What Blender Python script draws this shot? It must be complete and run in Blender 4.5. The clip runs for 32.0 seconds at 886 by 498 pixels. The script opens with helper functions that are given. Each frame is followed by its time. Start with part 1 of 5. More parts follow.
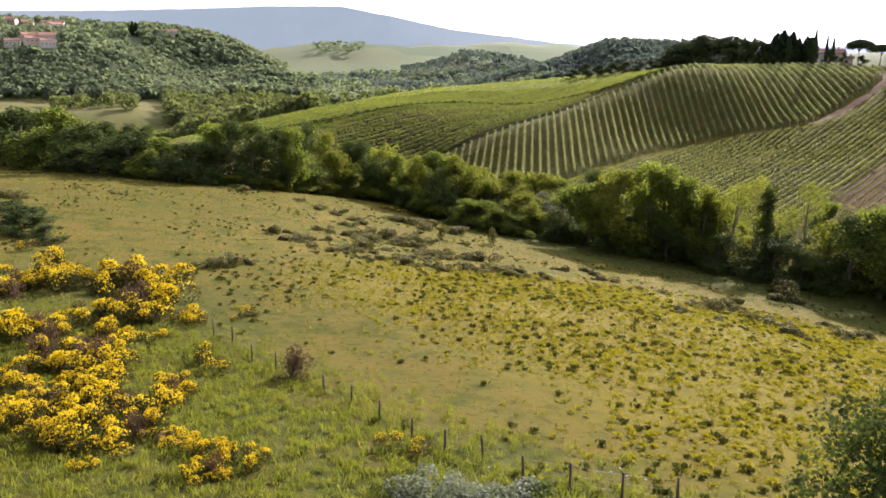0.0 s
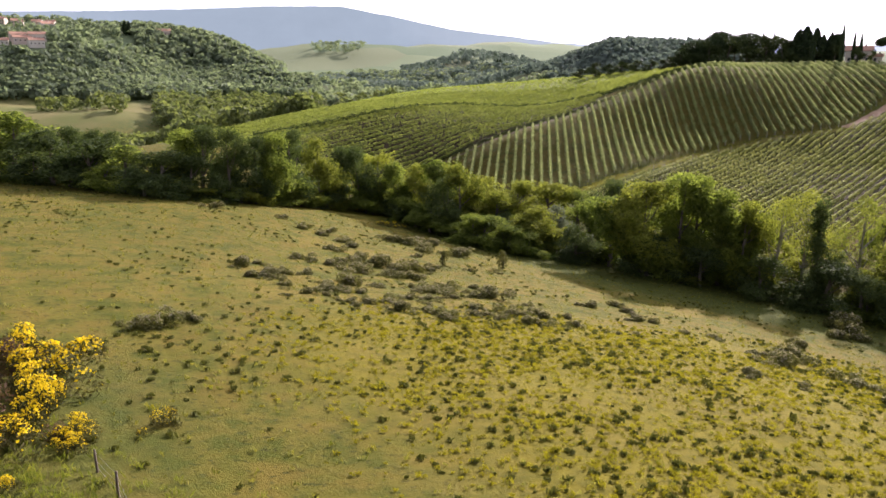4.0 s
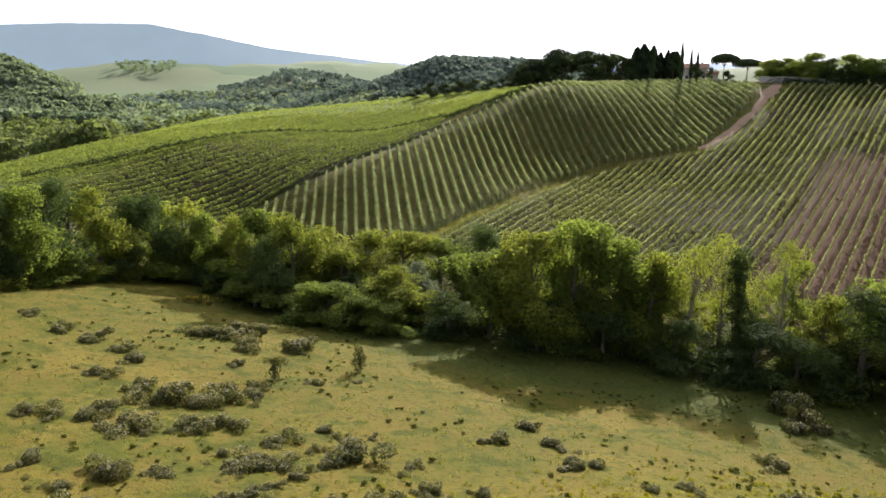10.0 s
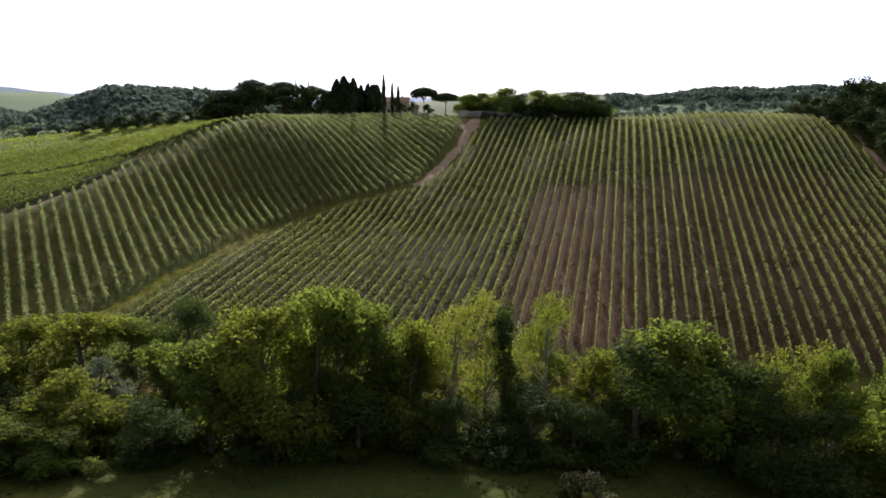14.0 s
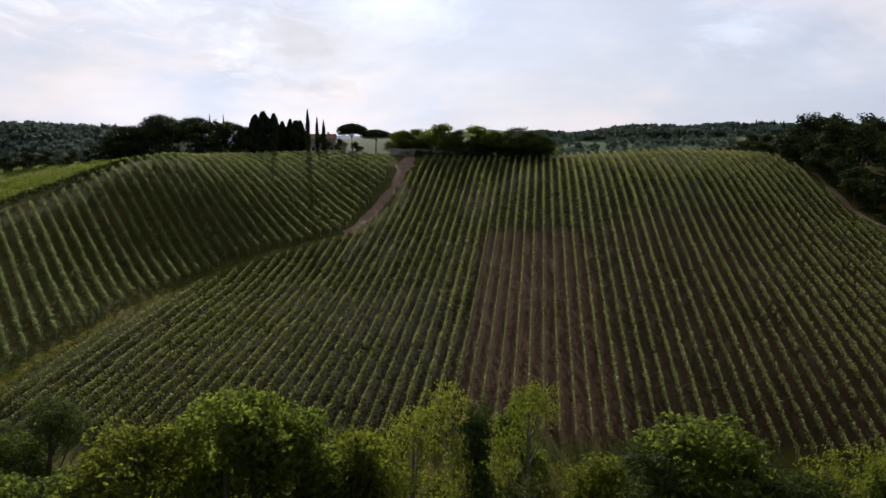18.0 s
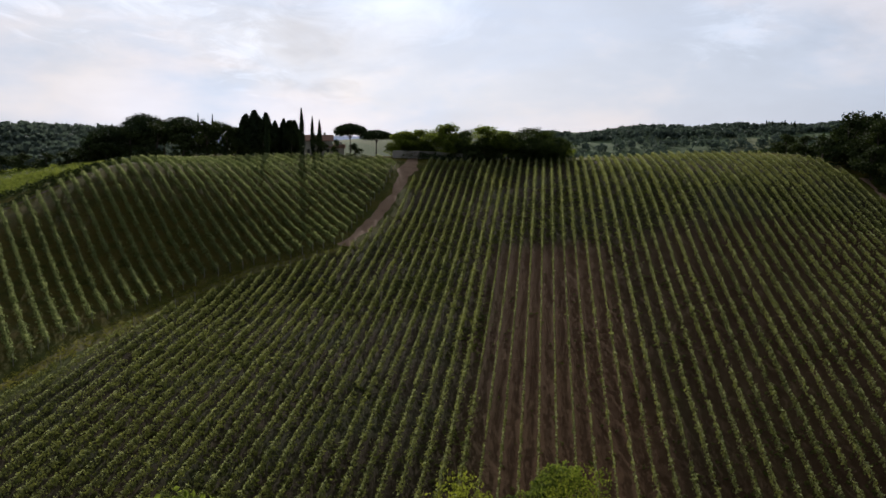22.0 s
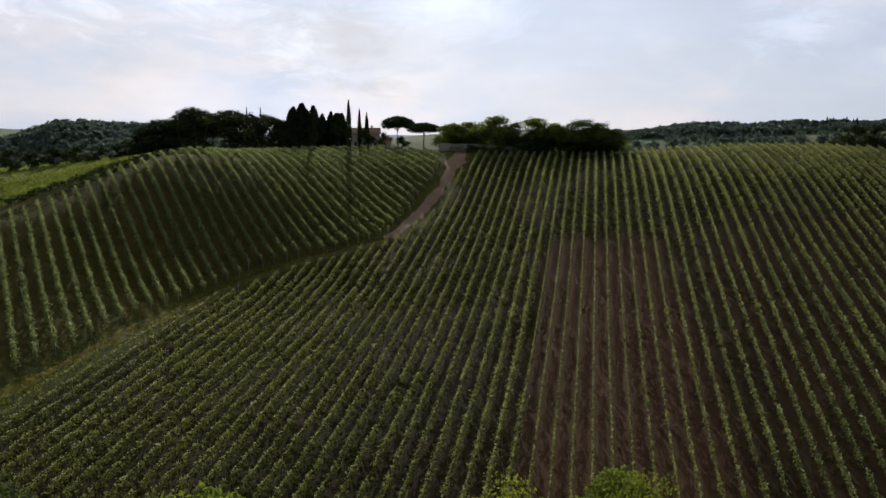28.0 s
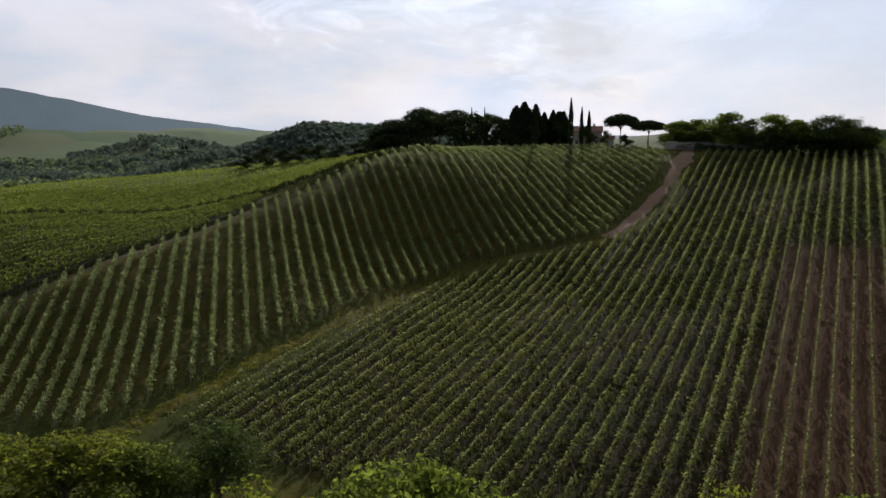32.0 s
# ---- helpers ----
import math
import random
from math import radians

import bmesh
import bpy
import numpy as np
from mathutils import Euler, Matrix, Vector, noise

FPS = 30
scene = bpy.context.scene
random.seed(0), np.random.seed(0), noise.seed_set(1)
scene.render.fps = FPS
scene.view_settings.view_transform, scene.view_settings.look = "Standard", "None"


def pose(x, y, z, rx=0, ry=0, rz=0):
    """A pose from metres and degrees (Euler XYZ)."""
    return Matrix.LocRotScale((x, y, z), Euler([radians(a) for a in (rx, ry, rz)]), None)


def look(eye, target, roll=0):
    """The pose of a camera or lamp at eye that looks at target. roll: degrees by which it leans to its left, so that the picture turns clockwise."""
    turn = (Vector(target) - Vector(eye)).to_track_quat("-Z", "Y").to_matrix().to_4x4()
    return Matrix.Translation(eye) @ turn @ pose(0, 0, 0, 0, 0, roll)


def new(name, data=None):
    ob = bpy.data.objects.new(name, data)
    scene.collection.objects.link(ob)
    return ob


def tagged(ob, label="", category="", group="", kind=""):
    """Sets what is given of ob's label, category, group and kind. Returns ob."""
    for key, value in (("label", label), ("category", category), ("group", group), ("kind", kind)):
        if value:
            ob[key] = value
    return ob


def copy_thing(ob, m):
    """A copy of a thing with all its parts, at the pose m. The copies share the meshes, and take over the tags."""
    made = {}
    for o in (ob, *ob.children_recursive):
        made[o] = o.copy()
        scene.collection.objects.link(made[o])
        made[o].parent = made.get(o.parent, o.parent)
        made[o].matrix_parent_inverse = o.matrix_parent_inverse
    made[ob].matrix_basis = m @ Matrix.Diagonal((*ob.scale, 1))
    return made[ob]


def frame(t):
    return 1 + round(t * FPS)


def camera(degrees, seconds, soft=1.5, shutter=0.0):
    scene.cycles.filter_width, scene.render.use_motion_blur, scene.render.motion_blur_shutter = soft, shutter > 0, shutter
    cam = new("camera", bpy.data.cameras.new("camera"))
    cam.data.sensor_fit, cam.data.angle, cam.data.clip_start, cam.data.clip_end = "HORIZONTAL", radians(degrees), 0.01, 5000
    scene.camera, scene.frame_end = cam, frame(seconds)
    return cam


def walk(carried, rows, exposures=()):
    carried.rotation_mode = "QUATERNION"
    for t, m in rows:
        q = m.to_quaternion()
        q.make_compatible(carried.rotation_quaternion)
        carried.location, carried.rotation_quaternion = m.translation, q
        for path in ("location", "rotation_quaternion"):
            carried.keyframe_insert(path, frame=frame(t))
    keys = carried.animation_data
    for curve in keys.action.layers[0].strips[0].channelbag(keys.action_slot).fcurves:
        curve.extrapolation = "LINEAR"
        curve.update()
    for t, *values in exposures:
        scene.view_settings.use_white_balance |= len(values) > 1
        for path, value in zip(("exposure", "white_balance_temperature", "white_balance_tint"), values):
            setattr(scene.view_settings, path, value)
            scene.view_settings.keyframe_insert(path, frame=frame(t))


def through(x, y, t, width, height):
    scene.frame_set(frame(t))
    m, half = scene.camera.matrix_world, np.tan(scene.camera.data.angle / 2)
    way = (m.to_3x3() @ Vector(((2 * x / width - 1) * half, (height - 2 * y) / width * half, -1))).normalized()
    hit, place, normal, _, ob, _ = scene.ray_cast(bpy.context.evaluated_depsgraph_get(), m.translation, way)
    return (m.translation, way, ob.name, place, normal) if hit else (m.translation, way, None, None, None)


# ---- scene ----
cam = camera(61.2, 32.0, soft=1.6)
# seconds, x, y, z, heading (clockwise from +y), pitch, roll
PATH = [
    (0, -0.00, 0.00, 50.00, 0.00, -14.36, 0.10), (0.5, -0.04, 2.89, 49.77, 0.00, -14.36, 0.11),
    (1, -0.15, 5.41, 49.60, 0.01, -14.36, 0.10), (1.5, -0.20, 7.89, 49.51, 0.02, -14.39, 0.09),
    (2, -0.24, 10.60, 49.47, 0.01, -14.40, 0.06), (2.5, -0.27, 13.35, 49.42, 0.00, -14.40, 0.04),
    (3, -0.38, 16.20, 49.37, 0.01, -14.41, 0.03), (3.5, -0.44, 19.20, 49.34, -0.01, -14.39, -0.01),
    (5.5, -0.37, 31.92, 49.12, -0.06, -14.07, 0.08), (6, -0.31, 35.19, 49.17, -0.07, -13.91, 0.07),
    (6.5, -0.36, 38.16, 49.21, 0.00, -13.79, 0.05), (7, -0.43, 41.32, 49.23, 0.32, -13.66, 0.05),
    (7.5, -0.45, 44.84, 49.31, 0.80, -13.50, 0.02), (8, -0.39, 48.43, 49.38, 2.09, -13.37, -0.04),
    (8.5, -0.31, 52.07, 49.52, 5.00, -13.23, -0.11), (9, -0.23, 55.01, 49.50, 7.16, -13.16, -0.15),
    (9.5, -0.06, 58.33, 49.51, 10.01, -13.07, -0.23), (10, 0.30, 62.05, 49.55, 13.04, -13.01, -0.32),
    (10.5, 0.70, 65.42, 49.57, 15.55, -13.04, -0.30), (11, 1.17, 68.73, 49.68, 19.82, -13.11, -0.26),
    (11.5, 1.60, 71.88, 49.78, 24.64, -13.20, -0.15), (12, 2.28, 75.21, 49.89, 27.31, -13.24, -0.16),
    (12.5, 3.12, 78.77, 49.99, 30.19, -12.51, -0.08), (13, 3.91, 81.81, 50.00, 32.44, -11.91, 0.01),
    (13.5, 4.69, 84.74, 49.93, 34.62, -11.36, 0.17), (14, 5.74, 87.74, 49.87, 36.35, -10.69, 0.12),
    (14.5, 7.00, 90.68, 49.76, 36.33, -10.11, 0.14), (15, 8.47, 93.65, 49.66, 37.55, -9.54, 0.12),
    (15.5, 10.04, 96.68, 49.61, 42.41, -8.98, 0.06), (17.5, 17.03, 107.59, 49.87, 42.22, -7.88, -0.00),
    (18, 18.70, 110.07, 49.93, 42.17, -7.90, -0.02), (18.5, 20.47, 112.47, 50.02, 42.13, -7.94, -0.02),
    (19, 22.37, 114.79, 50.10, 42.05, -7.95, -0.00), (19.5, 24.22, 117.05, 50.14, 42.00, -7.96, 0.04),
    (20, 26.12, 119.32, 50.21, 42.00, -7.95, 0.08), (20.5, 27.90, 121.25, 50.23, 41.94, -7.93, 0.08),
    (21, 29.71, 123.24, 50.32, 41.92, -7.85, 0.04), (21.5, 31.42, 125.13, 50.37, 41.89, -7.85, 0.01),
    (22, 32.92, 126.83, 50.36, 41.89, -7.86, 0.00), (22.5, 34.30, 128.39, 50.39, 41.89, -7.89, -0.04),
    (23, 35.39, 129.58, 50.38, 41.89, -7.70, -0.08), (23.5, 36.08, 130.41, 50.31, 41.92, -7.78, 0.00),
    (24, 36.40, 130.86, 50.24, 41.84, -7.82, -0.06), (24.5, 36.53, 131.01, 50.23, 41.58, -7.93, -0.04),
    (26.5, 36.41, 130.94, 49.28, 40.76, -7.90, -0.00), (27, 36.30, 130.85, 49.00, 39.89, -7.91, -0.08),
    (27.5, 36.20, 130.78, 48.66, 38.97, -7.92, -0.01), (28, 36.16, 130.75, 48.29, 38.24, -7.93, -0.03),
    (28.5, 36.17, 130.71, 47.92, 37.37, -7.89, -0.02), (29, 36.13, 130.71, 47.62, 36.87, -7.92, 0.08),
    (29.5, 36.15, 130.77, 47.52, 36.71, -7.96, 0.05), (30, 36.06, 130.85, 47.50, 36.64, -7.95, 0.05),
    (30.5, 35.94, 130.90, 47.50, 32.05, -7.96, 0.10), (31, 35.84, 130.82, 47.50, 28.46, -7.93, 0.11),
    (31.5, 35.81, 130.69, 47.50, 25.05, -7.91, 0.10), (32, 35.77, 130.48, 47.48, 21.67, -7.88, 0.07),
]


# seconds, stops, kelvin, tint
EXPOSURE = [(0.0, 1.0, 6400, 28), (5.5, 0.98, 6350, 29), (7.2, 0.98, 6300, 31), (8.0, 0.93, 6250, 42), (9.0, 0.84, 6250, 40), (9.6, 0.88, 6250, 24), (10.2, 0.91, 6250, 16), (11.0, 0.91, 6250, 15), (13.0, 0.68, 6150, 18), (15.0, -0.14, 6150, 17), (15.5, -0.26, 6150, 17), (18.0, -0.72, 6250, 16), (21.0, -0.79, 6250, 15), (32.0, -0.79, 6200, 14)]
walk(cam, [(t, pose(x, y, z, 90 + p, 0, -h) @ pose(0, 0, 0, 0, 0, r)) for t, x, y, z, h, p, r in PATH], EXPOSURE)

# ---- sky and sun ----
SUN_HEADING, SUN_HEIGHT = 31.5, 24.0
_h, _e = radians(SUN_HEADING), radians(SUN_HEIGHT)
SUN_DIR = Vector((math.sin(_h) * math.cos(_e), math.cos(_h) * math.cos(_e), math.sin(_e)))
world = bpy.data.worlds.new("sky")
scene.world = world
world.use_nodes = True
wn = world.node_tree
bg = wn.nodes["Background"]
sky = wn.nodes.new("ShaderNodeTexSky")
sky.sky_type = "NISHITA"
sky.sun_disc = False
sky.sun_elevation = radians(SUN_HEIGHT)
sky.sun_rotation = radians(SUN_HEADING)
sky.dust_density = 2.0
# thin high cloud over the blue, thicker towards the horizon and round the sun
def wnode(kind, **props):
    n = wn.nodes.new(kind)
    for k, v in props.items():
        n.inputs[k].default_value = v
    return n


way = wn.nodes.new("ShaderNodeTexCoord").outputs["Generated"]
sep = wnode("ShaderNodeSeparateXYZ")
wn.links.new(way, sep.inputs[0])
flat = wnode("ShaderNodeMapping", Scale=(1.0, 1.0, 2.6))
wn.links.new(way, flat.inputs[0])
cloud = wnode("ShaderNodeTexNoise", Scale=3.2, Detail=7.0, Roughness=0.55, Distortion=0.5)
wn.links.new(flat.outputs[0], cloud.inputs["Vector"])
cover = wn.nodes.new("ShaderNodeMapRange")
cover.inputs["From Min"].default_value, cover.inputs["From Max"].default_value = 0.40, 0.66
cover.inputs["To Min"].default_value, cover.inputs["To Max"].default_value = 0.8, 0.98
wn.links.new(cloud.outputs["Fac"], cover.inputs["Value"])
low = wn.nodes.new("ShaderNodeMapRange")
low.inputs["From Min"].default_value, low.inputs["From Max"].default_value = 0.0, 0.24
low.inputs["To Min"].default_value, low.inputs["To Max"].default_value = 0.92, 0.0
wn.links.new(sep.outputs["Z"], low.inputs["Value"])
most = wn.nodes.new("ShaderNodeMath")
most.operation = "MAXIMUM"
wn.links.new(cover.outputs[0], most.inputs[0])
wn.links.new(low.outputs[0], most.inputs[1])
veil = wn.nodes.new("ShaderNodeMix")
veil.data_type = "RGBA"
# the veil is brighter on the sun's side
toward = wnode("ShaderNodeVectorMath")
toward.operation = "DOT_PRODUCT"
wn.links.new(way, toward.inputs[0])
toward.inputs[1].default_value = SUN_DIR
glare = wn.nodes.new("ShaderNodeMapRange")
glare.interpolation_type = "SMOOTHSTEP"
glare.inputs["From Min"].default_value, glare.inputs["From Max"].default_value = 0.40, 0.80
glare.inputs["To Min"].default_value, glare.inputs["To Max"].default_value = 3.6, 17.6
wn.links.new(toward.outputs["Value"], glare.inputs["Value"])
tint = wnode("ShaderNodeVectorMath")
tint.operation = "SCALE"
hue = wn.nodes.new("ShaderNodeMix")
hue.data_type = "RGBA"
hue.inputs[6].default_value = (0.85, 0.955, 1.09, 1)
hue.inputs[7].default_value = (1.0, 1.0, 1.04, 1)
wn.links.new(hue.outputs[2], tint.inputs[0])
billow = wnode("ShaderNodeTexNoise", Scale=3.4, Detail=9.0, Roughness=0.56, Distortion=0.15)
far_off = wnode("ShaderNodeMapping", Location=(1.7, 3.2, 0.6), Scale=(1.0, 1.0, 2.6))
wn.links.new(way, far_off.inputs[0])
wn.links.new(far_off.outputs[0], billow.inputs["Vector"])
banks = wn.nodes.new("ShaderNodeMapRange")
banks.inputs["From Min"].default_value, banks.inputs["From Max"].default_value = 0.36, 0.64
banks.inputs["To Min"].default_value, banks.inputs["To Max"].default_value = 0.96, 1.13
wn.links.new(billow.outputs["Fac"], banks.inputs["Value"])
lit = wn.nodes.new("ShaderNodeMapRange")
lit.inputs["From Min"].default_value, lit.inputs["From Max"].default_value = 0.44, 0.58
wn.links.new(billow.outputs["Fac"], lit.inputs["Value"])
wn.links.new(lit.outputs[0], hue.inputs[0])
haze = wn.nodes.new("ShaderNodeMapRange")
haze.interpolation_type = "SMOOTHSTEP"
haze.inputs["From Min"].default_value, haze.inputs["From Max"].default_value = 0.03, 0.30
haze.inputs["To Min"].default_value, haze.inputs["To Max"].default_value = 10.0, 0.0
wn.links.new(sep.outputs["Z"], haze.inputs["Value"])
# the veil thins overhead
thin = wn.nodes.new("ShaderNodeMapRange")
thin.interpolation_type = "SMOOTHSTEP"
thin.inputs["From Min"].default_value, thin.inputs["From Max"].default_value = 0.25, 0.65
thin.inputs["To Min"].default_value, thin.inputs["To Max"].default_value = 1.0, 0.8
wn.links.new(sep.outputs["Z"], thin.inputs["Value"])
upward = wn.nodes.new("ShaderNodeMath")
upward.operation = "MULTIPLY"
wn.links.new(glare.outputs[0], upward.inputs[0])
wn.links.new(thin.outputs[0], upward.inputs[1])
veiled = wn.nodes.new("ShaderNodeMath")
veiled.operation = "MAXIMUM"
wn.links.new(upward.outputs[0], veiled.inputs[0])
wn.links.new(haze.outputs[0], veiled.inputs[1])
bright = wn.nodes.new("ShaderNodeMath")
bright.operation = "MULTIPLY"
wn.links.new(veiled.outputs[0], bright.inputs[0])
wn.links.new(banks.outputs[0], bright.inputs[1])
# thin cloud glows round the sun
aureole = wn.nodes.new("ShaderNodeMapRange")
aureole.interpolation_type = "SMOOTHSTEP"
aureole.inputs["From Min"].default_value, aureole.inputs["From Max"].default_value = 0.84, 0.985
aureole.inputs["To Min"].default_value, aureole.inputs["To Max"].default_value = 1.0, 1.08
wn.links.new(toward.outputs["Value"], aureole.inputs["Value"])
glow = wn.nodes.new("ShaderNodeMath")
glow.operation = "MULTIPLY"
wn.links.new(bright.outputs[0], glow.inputs[0])
wn.links.new(aureole.outputs[0], glow.inputs[1])


def cloud_bank(heading, elevation, wide, high, ragged, edge, scale):
    """How much of a bank of cloud lies in each direction: 1 in its middle, torn off at its edge."""
    h, e = radians(heading), radians(elevation)
    turn = wnode("ShaderNodeMapping", Rotation=(0, 0, h), Location=(0, 0, 0))
    wn.links.new(way, turn.inputs[0])
    off = wnode("ShaderNodeVectorMath")
    off.operation = "SUBTRACT"
    wn.links.new(turn.outputs[0], off.inputs[0])
    off.inputs[1].default_value = (0, math.cos(e), math.sin(e))
    size = wnode("ShaderNodeVectorMath")
    size.operation = "MULTIPLY"
    size.inputs[1].default_value = (1 / wide, 0.3 / wide, 1 / high)
    wn.links.new(off.outputs[0], size.inputs[0])
    far = wnode("ShaderNodeVectorMath")
    far.operation = "LENGTH"
    wn.links.new(size.outputs[0], far.inputs[0])
    torn = wnode("ShaderNodeTexNoise", Scale=scale, Detail=9.0, Roughness=0.62, Distortion=1.2)
    wn.links.new(flat.outputs[0], torn.inputs["Vector"])
    add_up = wn.nodes.new("ShaderNodeMath")
    add_up.operation = "MULTIPLY_ADD"
    wn.links.new(torn.outputs["Fac"], add_up.inputs[0])
    add_up.inputs[1].default_value = ragged
    wn.links.new(far.outputs["Value"], add_up.inputs[2])
    soft = wn.nodes.new("ShaderNodeMapRange")
    soft.interpolation_type = "SMOOTHSTEP"
    soft.inputs["From Min"].default_value, soft.inputs["From Max"].default_value = 0.35 + ragged * 0.5 - edge, 0.35 + ragged * 0.5 + edge
    soft.inputs["To Min"].default_value, soft.inputs["To Max"].default_value = 1.0, 0.0
    wn.links.new(add_up.outputs[0], soft.inputs["Value"])
    return soft.outputs[0]


def weighed(value, bank, gain):
    m = wn.nodes.new("ShaderNodeMath")
    m.operation = "MULTIPLY_ADD"
    wn.links.new(bank, m.inputs[0])
    m.inputs[1].default_value, m.inputs[2].default_value = gain, 1.0
    t = wn.nodes.new("ShaderNodeMath")
    t.operation = "MULTIPLY"
    wn.links.new(value, t.inputs[0])
    wn.links.new(m.outputs[0], t.inputs[1])
    return t.outputs[0]


level = glow.outputs[0]
level = weighed(level, cloud_bank(38.3, 10.0, 0.13, 0.060, 2.4, 0.75, 7.0), 0.34)
level = weighed(level, cloud_bank(18.0, 9.6, 0.20, 0.040, 4.5, 0.8, 11.0), 0.30)
level = weighed(level, cloud_bank(27.5, 6.6, 0.05, 0.05, 5.0, 0.7, 15.0), 0.2)
level = weighed(level, cloud_bank(31.0, 8.2, 0.11, 0.075, 3.0, 1.0, 8.0), -0.27)
level = weighed(level, cloud_bank(20.0, 5.6, 0.16, 0.045, 2.6, 1.1, 7.0), -0.12)
level = weighed(level, cloud_bank(34.3, 4.2, 0.04, 0.014, 4.0, 0.7, 14.0), -0.14)
level = weighed(level, cloud_bank(68.0, 7.6, 0.10, 0.055, 2.2, 0.5, 6.0), -0.12)
level = weighed(level, cloud_bank(8.0, 8.0, 0.34, 0.16, 1.2, 0.9, 4.0), -0.15)
level = weighed(level, cloud_bank(62.5, 8.2, 0.06, 0.045, 5.0, 0.6, 9.0), 0.16)
wn.links.new(level, tint.inputs["Scale"])
wn.links.new(tint.outputs[0], veil.inputs[7])
wn.links.new(most.outputs[0], veil.inputs[0])
wn.links.new(sky.outputs[0], veil.inputs[6])
wn.links.new(veil.outputs[2], bg.inputs[0])
bg.inputs[1].default_value = 0.076
sun = new("sun", bpy.data.lights.new("sun", "SUN"))
sun.data.energy = 5.0
sun.data.angle = radians(0.6)
sun.data.color = (1.0, 0.93, 0.82)
sun.matrix_world = look(SUN_DIR * 500 + Vector((60, 150, 0)), (60, 150, 0))


# ---- the lie of the land: spot heights and distant hills ----
FIELD_SPOTS = [
    (-1, 61, 25.8), (-25, 84, 26.0), (-28, 120, 21.8), (-47, 172, 20.0), (-59, 136, 24.2), (34, 85, 18.8),
    (46, 88, 15.5), (32, 116, 13.5), (68, 144, 3.8), (11, 157, 11.0), (-6, 140, 15.2), (-10, 47, 28.6),
    (-13, 110, 21.2), (6, 186, 8.0), (-30, 36, 31.4), (0, 0, 37.0), (-72, 48, 33.0), (72, 24, 21.0),
    (0, -72, 44.0), (-80, -50, 44.0), (96, -24, 23.0), (132, 72, 6.8),
]
STREAM_SPOTS = [
    (72, 162, 2.0), (42, 192, 4.4), (-12, 222, 7.0), (-60, 216, 17.0), (114, 126, 0.0), (168, 84, -1.0),
    (-100, 230, 17.0), (-110, 170, 23.0), (-170, 200, 22.0), (-190, 110, 30.0), (200, 20, 2.0),
]
VINE_SPOTS = [
    (95, 180, 8.5), (115, 197, 13.4), (145, 223, 23.0), (167, 242, 30.8), (213, 282, 44.0), (135, 276, 26.8),
    (149, 288, 31.0), (166, 295, 37.4), (182, 312, 45.4), (76, 268, 17.0), (99, 281, 20.0), (36, 241, 10.4),
    (222, 181, 32.0), (204, 215, 39.8), (220, 238, 44.8), (258, 204, 45.0), (224, 296, 45.2), (155, 137, 12.8),
    (94, 334, 42.2), (109, 337, 46.0), (126, 353, 44.5), (-8, 285, 10.4), (16, 290, 20.0), (49, 369, 27.3),
    (7, 372, 27.2), (-25, 337, 26.7),
]
CREST_SPOTS = [
    (-12, 480, 30.2), (73, 450, 38.6), (-107, 319, 16.4), (-12, 590, 6.0), (73, 560, 20.0), (-180, 400, -4.0),
    (141, 410, 46.4), (164, 342, 46.4), (195, 347, 46.4), (240, 396, 42.8), (192, 504, 36.0), (312, 312, 41.0),
    (360, 240, 40.0), (420, 400, 20.0), (330, 120, 30.0), (300, 40, 22.0),
]
SPOTS = np.array(FIELD_SPOTS + STREAM_SPOTS + VINE_SPOTS + CREST_SPOTS, float)


def thin_plate(a, b):
    d2 = ((a[:, None, :2] - b[None, :, :2]) ** 2).sum(-1) / 1e4
    return 0.5 * d2 * np.log(d2 + 1e-9)


def spline_of(spots, stiff=0.02):
    n = len(spots)
    lhs = np.zeros((n + 3, n + 3))
    lhs[:n, :n] = thin_plate(spots, spots) + stiff * np.eye(n)
    lhs[:n, n], lhs[:n, n + 1:] = 1, spots[:, :2] / 100
    lhs[n:, :n] = lhs[:n, n:].T
    return np.linalg.solve(lhs, np.r_[spots[:, 2], 0, 0, 0])


WEIGHTS = spline_of(SPOTS)
# heading, distance, rise, half width across, half width along the line of sight
HILLS = [
    (-17.5, 1043, 54.9, 83, 89), (-23.5, 1069, 51.6, 85, 140), (-30.2, 1080, 50.7, 109, 161), (-39.1, 1055, 45.2, 189, 178), (-13, 956, 23.7, 72, 81), (-26, 888, 33, 95, 78),
    (3.4, 1520, 34, 190, 200), (2.0, 1450, 11, 60, 110), (6, 1250, 12, 320, 120), (-7, 2000, 74, 430, 250), (6, 2300, 76, 420, 250), (10.4, 980, 17, 130, 130), (14.2, 1030, 25, 120, 130), (12.6, 1000, 6, 40, 90), (20, 1080, 33, 130, 150),
    (29, 1500, 45, 300, 200), (60, 1450, 58, 420, 260), (72, 2300, 85, 700, 400), (44, 1700, 52, 350, 260),
    (90, 1500, 70, 500, 300), (-60, 1300, 70, 500, 300), (125, 900, 80, 500, 300), (-110, 900, 80, 500, 300),
    (170, 900, 60, 600, 300),
]


